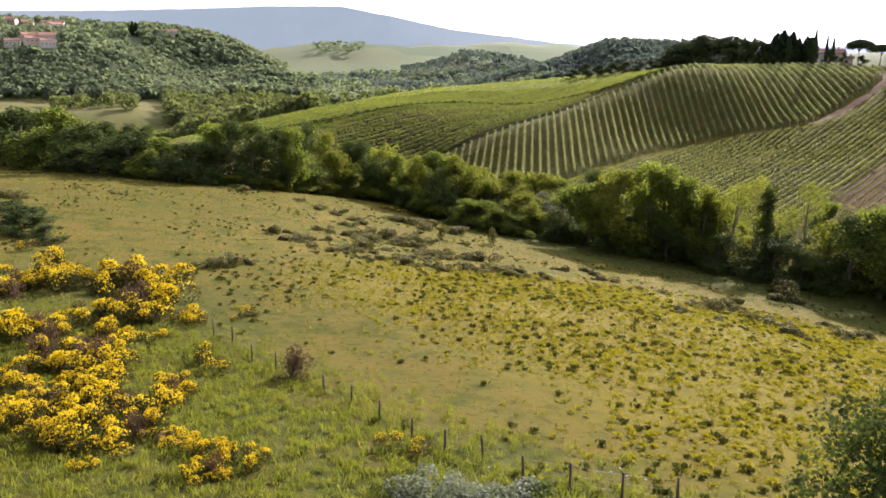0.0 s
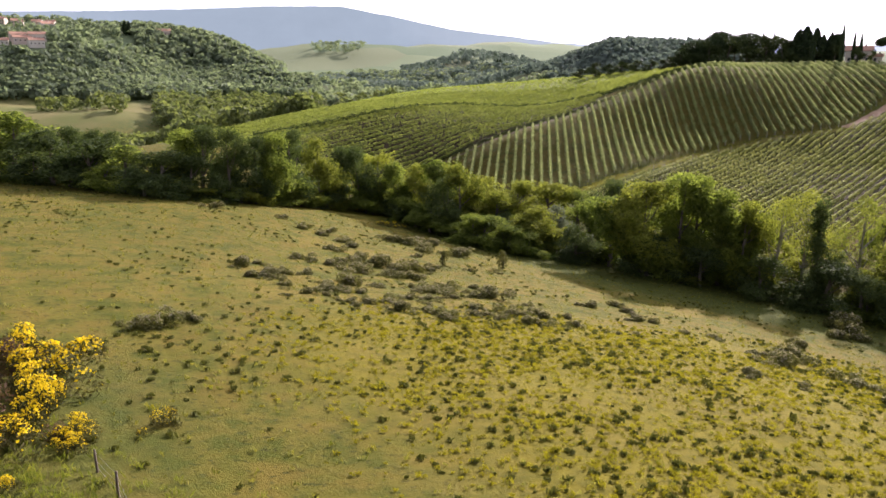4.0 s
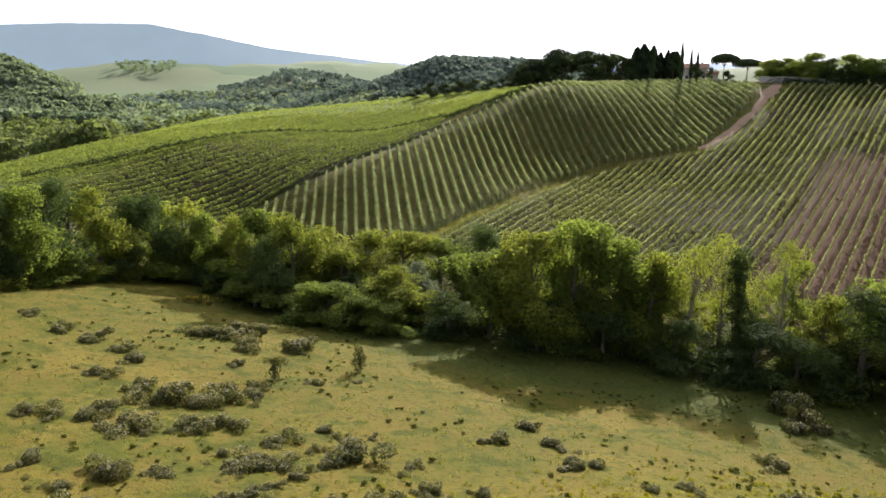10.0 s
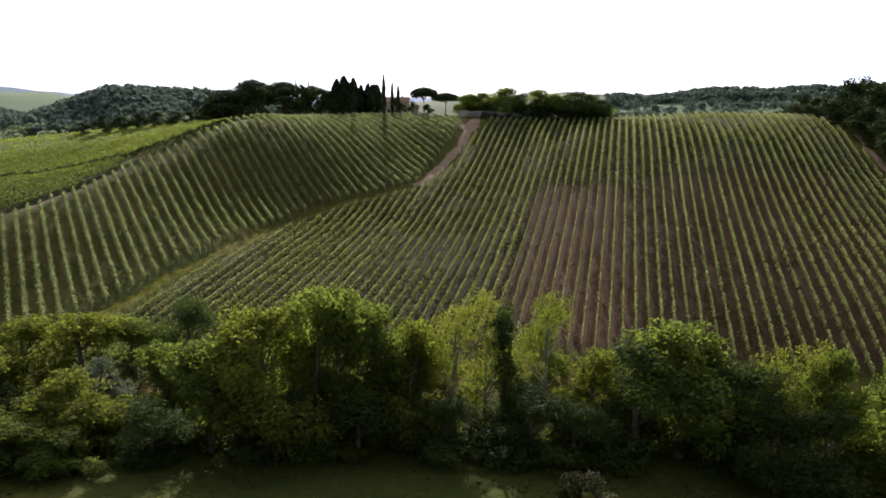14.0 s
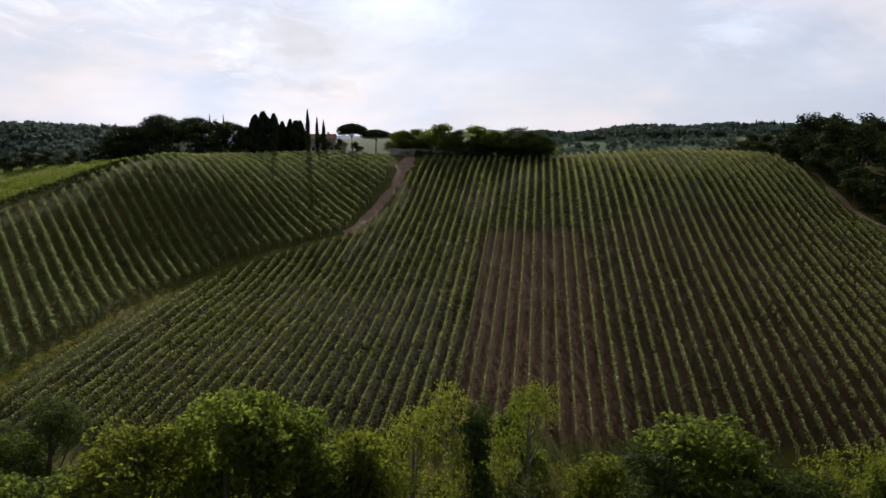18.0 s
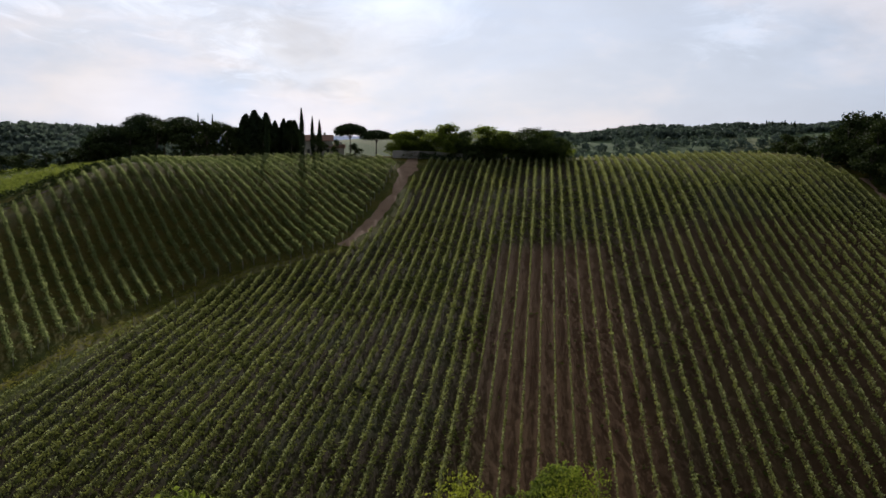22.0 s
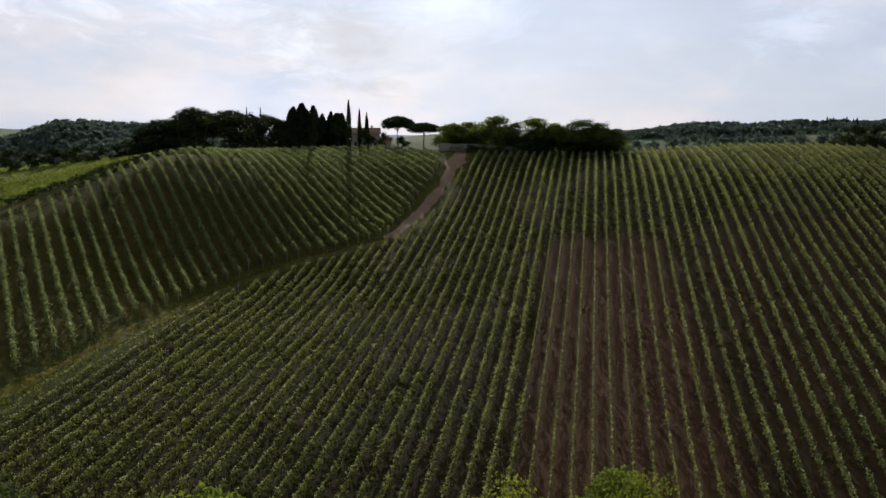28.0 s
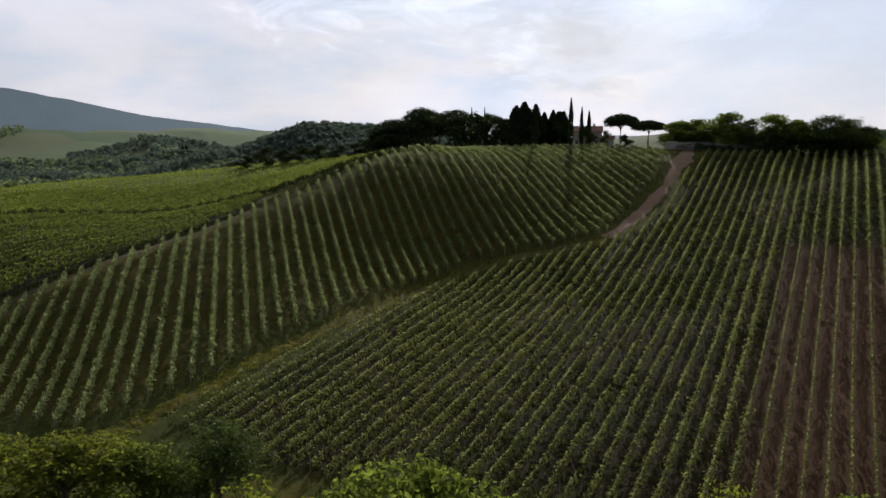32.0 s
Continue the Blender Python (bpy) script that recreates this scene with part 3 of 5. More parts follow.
PLASTER = plain_material("pale_plaster", (0.50, 0.45, 0.38), (0.66, 0.61, 0.53), 0.8, 0.9, 0.01)
PINK_PLASTER = plain_material("pinkish_plaster", (0.46, 0.37, 0.30), (0.60, 0.50, 0.42), 0.8, 0.9, 0.01)
ROOF_TILE = plain_material("terracotta_tiles", (0.27, 0.135, 0.09), (0.43, 0.24, 0.16), 1.6, 0.85, 0.03)
WALL_STONE = plain_material("pale_wall", (0.36, 0.33, 0.30), (0.52, 0.49, 0.45), 1.2, 0.9, 0.02)
GLASS = plain_material("dark_window", (0.02, 0.022, 0.025), (0.04, 0.045, 0.05), 3.0, 0.15, 0.001)
WOOD_DOOR = plain_material("brown_shutter", (0.06, 0.04, 0.025), (0.12, 0.08, 0.05), 6.0, 0.7, 0.005)
DIRT = plain_material("trodden_earth", (0.18, 0.105, 0.058), (0.29, 0.185, 0.11), 0.5, 0.95, 0.05)
DARK_EARTH = plain_material("dark_earth", (0.06, 0.038, 0.025), (0.12, 0.08, 0.052), 0.5, 0.95, 0.05)
GRASS_TRACK = plain_material("grassy_track", (0.09, 0.092, 0.026), (0.165, 0.145, 0.05), 0.4, 0.95, 0.05)
STONE = plain_material("limestone", (0.24, 0.22, 0.19), (0.40, 0.37, 0.33), 4.0, 0.9, 0.03)


# ---- plan of the fields ----
def heading_vector(degrees):
    return np.array((math.sin(radians(degrees)), math.cos(radians(degrees))))


VINEYARD_EAST = np.array([(37, 236), (50.5, 247.3), (61, 253.5), (73, 262), (90, 272.3), (110, 276.5), (134, 273), (152, 281), (169, 293), (190, 309), (228, 280), (240, 245),
                          (251, 213), (241, 202), (221, 180), (216, 158), (204, 132), (172, 104), (135, 136), (112, 163), (88, 186), (60, 212), (45, 224)], float)
VINEYARD_WEST = np.array([(25, 238), (41, 246.5), (50.4, 254.3), (60, 260), (69, 266.3), (76, 270.8), (103, 282), (134, 277.5), (149, 288), (166, 300), (182, 314), (172, 334), (150, 348),
                          (128, 352), (109, 343), (94, 336.5), (61, 324.3), (16, 290.3), (-7, 281), (12, 250)], float)
VINEYARD_FAR = np.array([(-11, 284), (14, 293.2), (60, 327.2), (66, 338), (49, 362), (7, 370), (-25, 336), (-62, 305), (-70, 285), (-40, 262)], float)
BROWN_PATCH = np.array([(156, 246), (167, 222), (150, 205), (108, 165), (84, 182)], float)
RIGHT_SOIL = np.array([(167, 222), (212, 190), (200, 135), (172, 104), (135, 136), (108, 165), (150, 205)], float)
VINEYARD_UPPER = np.array([(-62, 312), (-25, 344), (7, 379), (49, 371), (70, 345), (96, 345), (118, 360), (112, 378), (60, 408), (0, 425), (-60, 395), (-110, 345), (-98, 306)], float)
LIGHT_FIELD = np.array([(-62, 308), (-25, 341), (7, 376), (49, 368), (68, 342), (96, 341), (126, 362), (140, 392), (110, 430), (60, 480),
                        (-20, 520), (-130, 360), (-100, 300)], float)
LUSH_SLOPE = np.array([(20, 28), (62, 58), (78, 100), (50, 118), (15, 112), (-14, 98), (-12, 78), (2, 64), (8, 45)], float)
ROUGH_SLOPE = np.array([(-70, 15), (32, 15), (22, 27), (8, 33.5), (-5, 41), (-13, 50), (-20, 74), (-45, 82), (-70, 60)], float)
# lush stream-side grass, painted darker where the thicket's shadow falls
SHADY_DAMP_STRIP = np.array([(-14, 207), (8, 178), (30, 158), (58, 140), (80, 118), (110, 90), (140, 100), (110, 140), (60, 185), (0, 215)], float)
HEADLAND_FOOT = np.array([(-5, 222), (30, 205), (48, 220), (40, 236), (76, 263), (60, 262), (28, 242), (8, 252), (-12, 245)], float)
VALLEY_STUBBLE = np.array([(-480, 560), (-250, 540), (-215, 600), (-240, 690), (-257, 712), (-311, 727), (-372, 735), (-436, 725), (-560, 700)], float)


def inside(poly, x, y):
    hit = np.zeros(np.shape(x), bool)
    for (x0, y0), (x1, y1) in zip(poly, np.roll(poly, -1, 0)):
        cross = (y0 > y) != (y1 > y)
        hit ^= cross & (x < (x1 - x0) * (y - y0) / (y1 - y0 + 1e-12) + x0)
    return hit


def mesh_of(name, verts, faces, material, smooth=False):
    """A mesh from arrays of corners and of faces that all have the same number of sides."""
    verts, faces = np.asarray(verts, np.float32), np.asarray(faces, np.int32)
    me = bpy.data.meshes.new(name)
    n, k = faces.shape
    me.vertices.add(len(verts))
    me.vertices.foreach_set("co", verts.ravel())
    me.loops.add(n * k)
    me.loops.foreach_set("vertex_index", faces.ravel())
    me.polygons.add(n)
    me.polygons.foreach_set("loop_start", np.arange(0, n * k, k, dtype=np.int32))
    me.polygons.foreach_set("use_smooth", np.full(n, smooth))
    me.update(calc_edges=True)
    me.materials.append(material)
    return me


def steps(lo, hi, core_lo, core_hi, step, n):
    up, down = np.geomspace(1, 1 + (hi - core_hi) / step, n) - 1, np.geomspace(1, 1 + (core_lo - lo) / step, n) - 1
    return np.r_[core_lo - step * down[:0:-1], np.arange(core_lo, core_hi, step), core_hi + step * up]


def ground_material():
    m, nt, bsdf, link = nodes_of("meadow_and_soil")
    zone = nt.nodes.new("ShaderNodeAttribute")
    zone.attribute_name = "cover"
    sep = nt.nodes.new("ShaderNodeSeparateColor")
    link.new(zone.outputs["Color"], sep.inputs[0])
    zone2 = nt.nodes.new("ShaderNodeAttribute")
    zone2.attribute_name = "crop"
    sep2 = nt.nodes.new("ShaderNodeSeparateColor")
    link.new(zone2.outputs["Color"], sep2.inputs[0])
    huge, large, mid, fine = noise_at(nt, 0.02, 5.0), noise_at(nt, 0.11, 6.0, 0.6), noise_at(nt, 0.9, 6.0, 0.65), noise_at(nt, 5.0, 6.0, 0.7)
    grass = mix(nt, ramp(nt, large, (0.42, (0, 0, 0)), (0.6, (1, 1, 1))), (0.122, 0.128, 0.016), (0.215, 0.172, 0.036))
    grass = mix(nt, ramp(nt, huge, (0.42, (0, 0, 0)), (0.62, (0.75,) * 3)), grass, (0.125, 0.120, 0.018))
    grass = mix(nt, ramp(nt, mid, (0.50, (0, 0, 0)), (0.72, (0.7,) * 3)), grass, (0.075, 0.078, 0.016))
    grass = mix(nt, ramp(nt, fine, (0.55, (0, 0, 0)), (0.75, (0.5,) * 3)), grass, (0.25, 0.22, 0.05))
    worn = noise_at(nt, 0.32, 5.0, 0.6)
    grass = mix(nt, ramp(nt, worn, (0.49, (0, 0, 0)), (0.62, (0.75,) * 3)), grass, (0.182, 0.138, 0.028))
    grass = mix(nt, ramp(nt, worn, (0.37, (0.9,) * 3), (0.47, (0, 0, 0))), grass, (0.078, 0.094, 0.011))
    tussock = noise_at(nt, 1.9, 3.0, 0.5)
    grass = mix(nt, ramp(nt, tussock, (0.58, (0, 0, 0)), (0.68, (0.8,) * 3)), grass, (0.05, 0.054, 0.012))
    grass = mix(nt, 1.0, grass, (0.815, 0.805, 0.62), "MULTIPLY")
    lush = mix(nt, ramp(nt, mid, (0.40, (0, 0, 0)), (0.62, (1, 1, 1))), (0.178, 0.150, 0.011), (0.125, 0.112, 0.010))
    col = mix(nt, sep.outputs["Blue"], grass, mix(nt, ramp(nt, large, (0.50, (0, 0, 0)), (0.66, (0.4,) * 3)), lush, (0.155, 0.118, 0.028)))
    soil = mix(nt, ramp(nt, mid, (0.35, (0, 0, 0)), (0.68, (1, 1, 1))), (0.032, 0.020, 0.011), (0.066, 0.043, 0.024))
    weeds = mix(nt, ramp(nt, large, (0.42, (0.25,) * 3), (0.62, (0.9,) * 3)), soil, (0.036, 0.041, 0.014))
    tilled = mix(nt, sep.outputs["Green"], weeds, mix(nt, ramp(nt, large, (0.4, (0, 0, 0)), (0.7, (0.8,) * 3)), (0.094, 0.050, 0.024), (0.135, 0.076, 0.038)))
    col = mix(nt, sep.outputs["Red"], col, tilled)
    pale = mix(nt, ramp(nt, large, (0.4, (0, 0, 0)), (0.65, (1, 1, 1))), (0.125, 0.15, 0.036), (0.175, 0.20, 0.05))
    pale = mix(nt, ramp(nt, mid, (0.5, (0, 0, 0)), (0.66, (0.8,) * 3)), pale, (0.11, 0.14, 0.03))
    col = mix(nt, sep2.outputs["Red"], col, pale)
    col = mix(nt, sep2.outputs["Green"], col, mix(nt, ramp(nt, huge, (0.4, (0, 0, 0)), (0.6, (1, 1, 1))), (0.175, 0.16, 0.062), (0.13, 0.145, 0.045)))
    # dark greens by alpha; along the thicket they also deepen its shadow
    col = mix(nt, zone2.outputs["Alpha"], col, mix(nt, ramp(nt, mid, (0.4, (0, 0, 0)), (0.65, (1, 1, 1))), (0.075, 0.092, 0.018), (0.048, 0.064, 0.013)))
    fields = nt.nodes.new("ShaderNodeTexVoronoi")
    fields.inputs["Scale"].default_value = 0.0042
    link.new(nt.nodes.new("ShaderNodeNewGeometry").outputs["Position"], fields.inputs["Vector"])
    crops = ramp(nt, fields.outputs["Color"], (0.2, (0.115, 0.165, 0.085)), (0.42, (0.155, 0.205, 0.105)), (0.58, (0.19, 0.205, 0.11)), (0.8, (0.125, 0.175, 0.09)))
    col = mix(nt, sep2.outputs["Blue"], col, crops)
    link.new(col, bsdf.inputs["Base Color"])
    bsdf.inputs["Roughness"].default_value = 0.95
    bsdf.inputs["Specular IOR Level"].default_value = 0.1
    rough = math_node(nt, "MULTIPLY_ADD", mid, 1.0)
    link.new(fine, rough.node.inputs[2])
    bump(nt, bsdf, rough, 0.9, 0.22)
    return m


def build_ground():
    xs, ys = steps(-4700, 4700, -200, 350, 2.3, 70), steps(-3500, 4800, -40, 500, 2.3, 70)
    gx, gy = np.meshgrid(xs, ys)
    gz = land(gx, gy)
    i = np.arange(gz.size).reshape(gz.shape)
    faces = np.stack([i[:-1, :-1], i[:-1, 1:], i[1:, 1:], i[1:, :-1]], -1).reshape(-1, 4)
    me = mesh_of("ground", np.stack([gx, gy, gz], -1).reshape(-1, 3), faces, ground_material(), True)

    def soft(poly, reach=1):
        w = inside(poly, gx, gy).astype(float)
        for _ in range(reach):
            w[1:-1, 1:-1] = (w[1:-1, 1:-1] * 2 + w[:-2, 1:-1] + w[2:, 1:-1] + w[1:-1, :-2] + w[1:-1, 2:]) / 6
        return w

    planted = np.clip(soft(VINEYARD_EAST) + soft(VINEYARD_WEST) + soft(VINEYARD_FAR), 0, 1)
    vines = np.clip(soft(VINEYARD_EAST) + 0.36 * soft(VINEYARD_WEST) + soft(VINEYARD_FAR), 0, 1)
    ones = np.ones_like(gx)
    cover = np.stack([vines, np.maximum(soft(BROWN_PATCH, 6) * 0.9, soft(RIGHT_SOIL, 8) * 0.55), soft(LUSH_SLOPE, 9), ones], -1)
    r = np.hypot(gx - 70, gy - 200)
    stubble = soft(VALLEY_STUBBLE)
    distant = np.clip((r - 430) / 120, 0, 1) * (1 - stubble)
    round_vines = np.clip(3 * np.maximum(np.maximum(soft(VINEYARD_EAST, 6), soft(VINEYARD_WEST, 6)), soft(VINEYARD_FAR, 6)), 0, 1) * (1 - planted)
    crop = np.stack([soft(LIGHT_FIELD, 2) * (1 - vines), stubble, distant, np.clip(soft(SHADY_DAMP_STRIP, 5) * 0.85 + soft(ROUGH_SLOPE, 3) * 0.55 + (round_vines + soft(HEADLAND_FOOT, 3)) * 0.6 * (1 - soft(LIGHT_FIELD, 2)), 0, 0.9)], -1)
    for name, arr in (("cover", cover), ("crop", crop)):
        at = me.color_attributes.new(name, "FLOAT_COLOR", "POINT")
        at.data.foreach_set("color", arr.astype(np.float32).ravel())
    return tagged(new("ground", me), "rolling meadow and tilled slopes reaching to far hills", "ground", kind="structure")


ground = build_ground()


def draped_strip(name, line, width, material, label, lift=0.08):
    """A track laid over the ground along a line in plan."""
    line = np.array(line, float)
    seg = np.hypot(*np.diff(line, axis=0).T)
    s = np.r_[0, seg.cumsum()]
    t = np.arange(0, s[-1], 1.5)
    px, py = np.interp(t, s, line[:, 0]), np.interp(t, s, line[:, 1])
    for _ in range(4):
        px[1:-1], py[1:-1] = (px[:-2] + 2 * px[1:-1] + px[2:]) / 4, (py[:-2] + 2 * py[1:-1] + py[2:]) / 4
    d = np.stack([np.gradient(px), np.gradient(py)], 1)
    d /= np.hypot(*d.T)[:, None]
    across = np.array((-1.0, -0.5, 0, 0.5, 1.0)) * width / 2
    rng = np.random.default_rng(3)
    wob = 1 + 0.22 * np.interp(t, np.arange(0, s[-1] + 9, 6.0), rng.normal(size=len(np.arange(0, s[-1] + 9, 6.0))))
    vx = px[:, None] - d[:, 1:2] * across * wob[:, None]
    vy = py[:, None] + d[:, 0:1] * across * wob[:, None]
    vz = land(vx, vy) + lift
    vz[:, 0] -= 0.12
    vz[:, -1] -= 0.12
    vz[0], vz[-1] = vz[0] - 0.2, vz[-1] - 0.2
    i = np.arange(vx.size).reshape(vx.shape)
    faces = np.stack([i[:-1, :-1], i[:-1, 1:], i[1:, 1:], i[1:, :-1]], -1).reshape(-1, 4)[:, ::-1]
    me = mesh_of(name, np.stack([vx, vy, vz], -1).reshape(-1, 3), faces, material, True)
    return tagged(new(name, me), label, "track", kind="structure")


draped_strip("road", [(134, 275.5), (150, 284.5), (168, 296.5), (186, 312), (196, 324)], 4.4, DIRT, "bare reddish earth track between two vineyards")
draped_strip("track", [(28, 235), (43, 244.5), (55, 253.5), (74, 265.5), (96, 277), (112, 279.5), (134, 275)], 2.8, GRASS_TRACK, "worn grassy headland track beside the vine rows")
draped_strip("track", [(-12, 281), (15, 291.5), (61, 325.5), (96, 338), (112, 345), (130, 356)], 1.1, DARK_EARTH, "narrow earth track dividing two vineyards")
draped_strip("track", [(245, 200), (224, 180), (219, 158), (206, 128)], 2.4, DIRT, "bare earth headland along the dark wood")


# ---- leaves, stems and helper shapes ----
def rhombs(centres, normals, size, rng, aspect=0.62):
    """Leaf-shaped faces: each a pointed lozenge, turned at random about its normal."""
    n = len(centres)
    ref = rng.normal(size=(n, 3))
    u = np.cross(normals, ref)
    u /= np.linalg.norm(u, axis=1)[:, None] + 1e-9
    v = np.cross(normals, u)
    s = (size * rng.uniform(0.7, 1.3, n))[:, None]
    c = np.asarray(centres)
    bend = normals * s * 0.18
    return np.stack([c - u * s, c + v * s * aspect + bend, c + u * s, c - v * s * aspect + bend], 1)


def leaf_mesh(name, quads, material):
    v = quads.reshape(-1, 3)
    return mesh_of(name, v, np.arange(len(v)).reshape(-1, 4), material)


def unit(v):
    return v / (np.linalg.norm(v, axis=-1, keepdims=True) + 1e-9)


def part(name, data, parent, label=""):
    """A mesh as one object under a thing or a part."""
    ob = new(name, data)
    ob.parent = parent
    return tagged(ob, label)


def tube(points, radii, sides=6):
    """Corners and faces of a tapering round stem."""
    points, radii = np.array(points, float), np.array(radii, float)
    d = unit(np.gradient(points, axis=0))
    a = unit(np.cross(d, np.where(np.abs(d[:, 2:3]) > 0.9, (1.0, 0, 0), (0, 0, 1.0))))
    b = np.cross(d, a)
    ang = np.arange(sides) * 2 * np.pi / sides
    ring = np.cos(ang)[None, :, None] * a[:, None] + np.sin(ang)[None, :, None] * b[:, None]
    v = (points[:, None] + ring * radii[:, None, None]).reshape(-1, 3)
    i = np.arange(len(v)).reshape(len(points), sides)
    j = np.roll(i, -1, 1)
    f = np.stack([i[:-1], j[:-1], j[1:], i[1:]], -1).reshape(-1, 4)
    return v, f


def joined(pieces):
    vs, fs, n = [], [], 0
    for v, f in pieces:
        vs.append(v)
        fs.append(f + n)
        n += len(v)
    return np.concatenate(vs), np.concatenate(fs)


def box(lo, hi):
    (x0, y0, z0), (x1, y1, z1) = lo, hi
    v = np.array([(x0, y0, z0), (x1, y0, z0), (x1, y1, z0), (x0, y1, z0), (x0, y0, z1), (x1, y0, z1), (x1, y1, z1), (x0, y1, z1)], float)
    f = np.array([(3, 2, 1, 0), (4, 5, 6, 7), (0, 1, 5, 4), (1, 2, 6, 5), (2, 3, 7, 6), (3, 0, 4, 7)])
    return v, f


# ---- vine rows ----
_v, _f = tube([(0, 0, -0.3), (0, 0, 1.0), (0.01, 0, 2.05), (0.01, 0, 2.07)], [0.06, 0.055, 0.05, 0.001], 6)
END_POST = mesh_of("end_post", _v, _f, STAKE, True)


def vine_rows(poly, heading, spacing, first, label, group, kind, leaves_per_m, tall, wide, leaf, seed, thin_patch=None, posts=True, leafy=None,
              shoots=None, shoots_per_m=12, bunch=0.32):
    """Trellised rows: single vines about a metre apart, some of them missing or weak, with young shoots along the top,
    paled as a backlit rim.
    """
    rng = np.random.default_rng(seed)
    d = heading_vector(heading)
    n = np.array((d[1], -d[0]))
    q, a = poly @ n, poly @ d
    k0, k1 = math.ceil((q.min() - first) / spacing), math.floor((q.max() - first) / spacing)
    for k in range(k0, k1 + 1):
        s = np.arange(a.min(), a.max(), 0.5)
        p = (first + k * spacing) * n + s[:, None] * d
        ok = inside(poly, p[:, 0], p[:, 1])
        if ok.sum() < 16:
            continue
        s0, s1 = s[ok][0], s[ok][-1]
        s0, s1 = s0 + rng.uniform(-0.6, 0.6), s1 + rng.uniform(-0.6, 0.6)
        stocks = np.arange(s0 + 0.4, s1 - 0.2, 1.05)
        stocks = stocks + rng.normal(size=len(stocks)) * 0.12
        vigour = rng.uniform(0.45, 1.0, len(stocks)) * (rng.random(len(stocks)) > 0.035)
        weak_at = np.zeros(len(stocks))
        if thin_patch is not None:
            at = (first + k * spacing) * n + stocks[:, None] * d
            fringe = at + np.abs(rng.normal(size=(len(at), 1))) * 6 * n + rng.normal(size=(len(at), 1)) * 4 * d
            weak_at = (inside(thin_patch, *at.T) & inside(thin_patch, *fringe.T)).astype(float)

        def grown(per_m):
            m = int((s1 - s0) * per_m)
            pick = rng.integers(len(stocks), size=m)
            keep = rng.random(m) < vigour[pick] * (1 - 0.45 * weak_at[pick])
            pick = pick[keep]
            along = stocks[pick] + rng.normal(size=len(pick)) * bunch
            return (first + k * spacing) * n + along[:, None] * d, vigour[pick], weak_at[pick], len(pick)

        base, vig, weak, m = grown(leaves_per_m)
        up = rng.beta(1.7, 1.15, m)
        rank = 1.0 if leafy is None else 1.0 + 0.75 * ~np.any([inside(p, base[:, 0], base[:, 1]) for p in leafy], 0)
        side = rng.normal(size=m) * rank * wide * (0.55 + 0.45 * vig) * (1 - 0.5 * weak)
        xy = base + side[:, None] * n
        z = land(xy[:, 0], xy[:, 1]) + 0.4 + up * (tall - 0.4) * (0.70 + 0.32 * vig) * (1 - 0.18 * weak)
        nor = unit(np.c_[np.sign(side)[:, None] * n, 0.15 + 0.9 * up] + rng.normal(size=(m, 3)) * 0.6)
        row = tagged(new("vine_row"), label, "vines", group=group)
        row.location = (*((first + k * spacing) * n + s0 * d), 0)
        row.location.z = height(row.location.x, row.location.y)
        shift = np.array(row.location)
        tagged(part("foliage", leaf_mesh("foliage", rhombs(np.c_[xy, z] - shift, nor, leaf, rng), LEAF[kind]), row), kind="stuff")
        # top shoots: young growth plus the rim light put into its colour
        if shoots:
            base, vig, weak, m = grown(shoots_per_m)
            xy = base + rng.normal(size=(m, 1)) * wide * 0.55 * (1 - 0.4 * weak[:, None]) * n
            z = land(xy[:, 0], xy[:, 1]) + tall * (0.82 + 0.34 * rng.random(m) * vig) * (1 - 0.16 * weak)
            nor = unit(np.c_[rng.normal(size=(m, 2)), 0.5 + rng.random(m)])
            tagged(part("young_growth", leaf_mesh("young_growth", rhombs(np.c_[xy, z] - shift, nor, leaf * 0.72, rng), LEAF[shoots]), row, "young shoots, paled for the rim of light along the row's top"), kind="stuff")
        if posts:
            for at in (s0, s1):
                e = (first + k * spacing) * n + at * d
                post = part("end_post", END_POST, row, "pale wooden end post")
                post.location = (e[0] - shift[0], e[1] - shift[1], height(e[0], e[1]) - shift[2])


EAST_HEADING, WEST_HEADING = 49.5, 6.45
_n = np.array((heading_vector(EAST_HEADING)[1], -heading_vector(EAST_HEADING)[0]))
vine_rows(VINEYARD_EAST, EAST_HEADING, 2.35, float(np.array((32.92, 126.83)) @ _n), "long trellised vine row climbing the open slope",
          "rows of the wide vineyard", "vine_pale", 44, 1.75, 0.17, 0.175, 11, BROWN_PATCH, True, (BROWN_PATCH, RIGHT_SOIL), "vine_rim_tips", 12, 0.27)
vine_rows(VINEYARD_WEST, WEST_HEADING, 2.85, 9.95, "dense leafy trellised vine row running up the knoll",
          "rows of the knoll vineyard", "vine", 62, 2.05, 0.31, 0.20, 12, None, True, None, "vine_rim_tips", 12, 0.32)
vine_rows(VINEYARD_FAR, 58.0, 3.4, 0.0, "low dark green vine row across the far slope",
          "rows of the far vineyard", "vine_far", 34, 1.6, 0.30, 0.27, 13, None, False)
vine_rows(VINEYARD_UPPER, 58.0, 3.4, 0.0, "low pale green vine row near the crest",
          "rows of the upper vineyard", "vine_upper", 20, 1.5, 0.36, 0.3, 14, None, False)


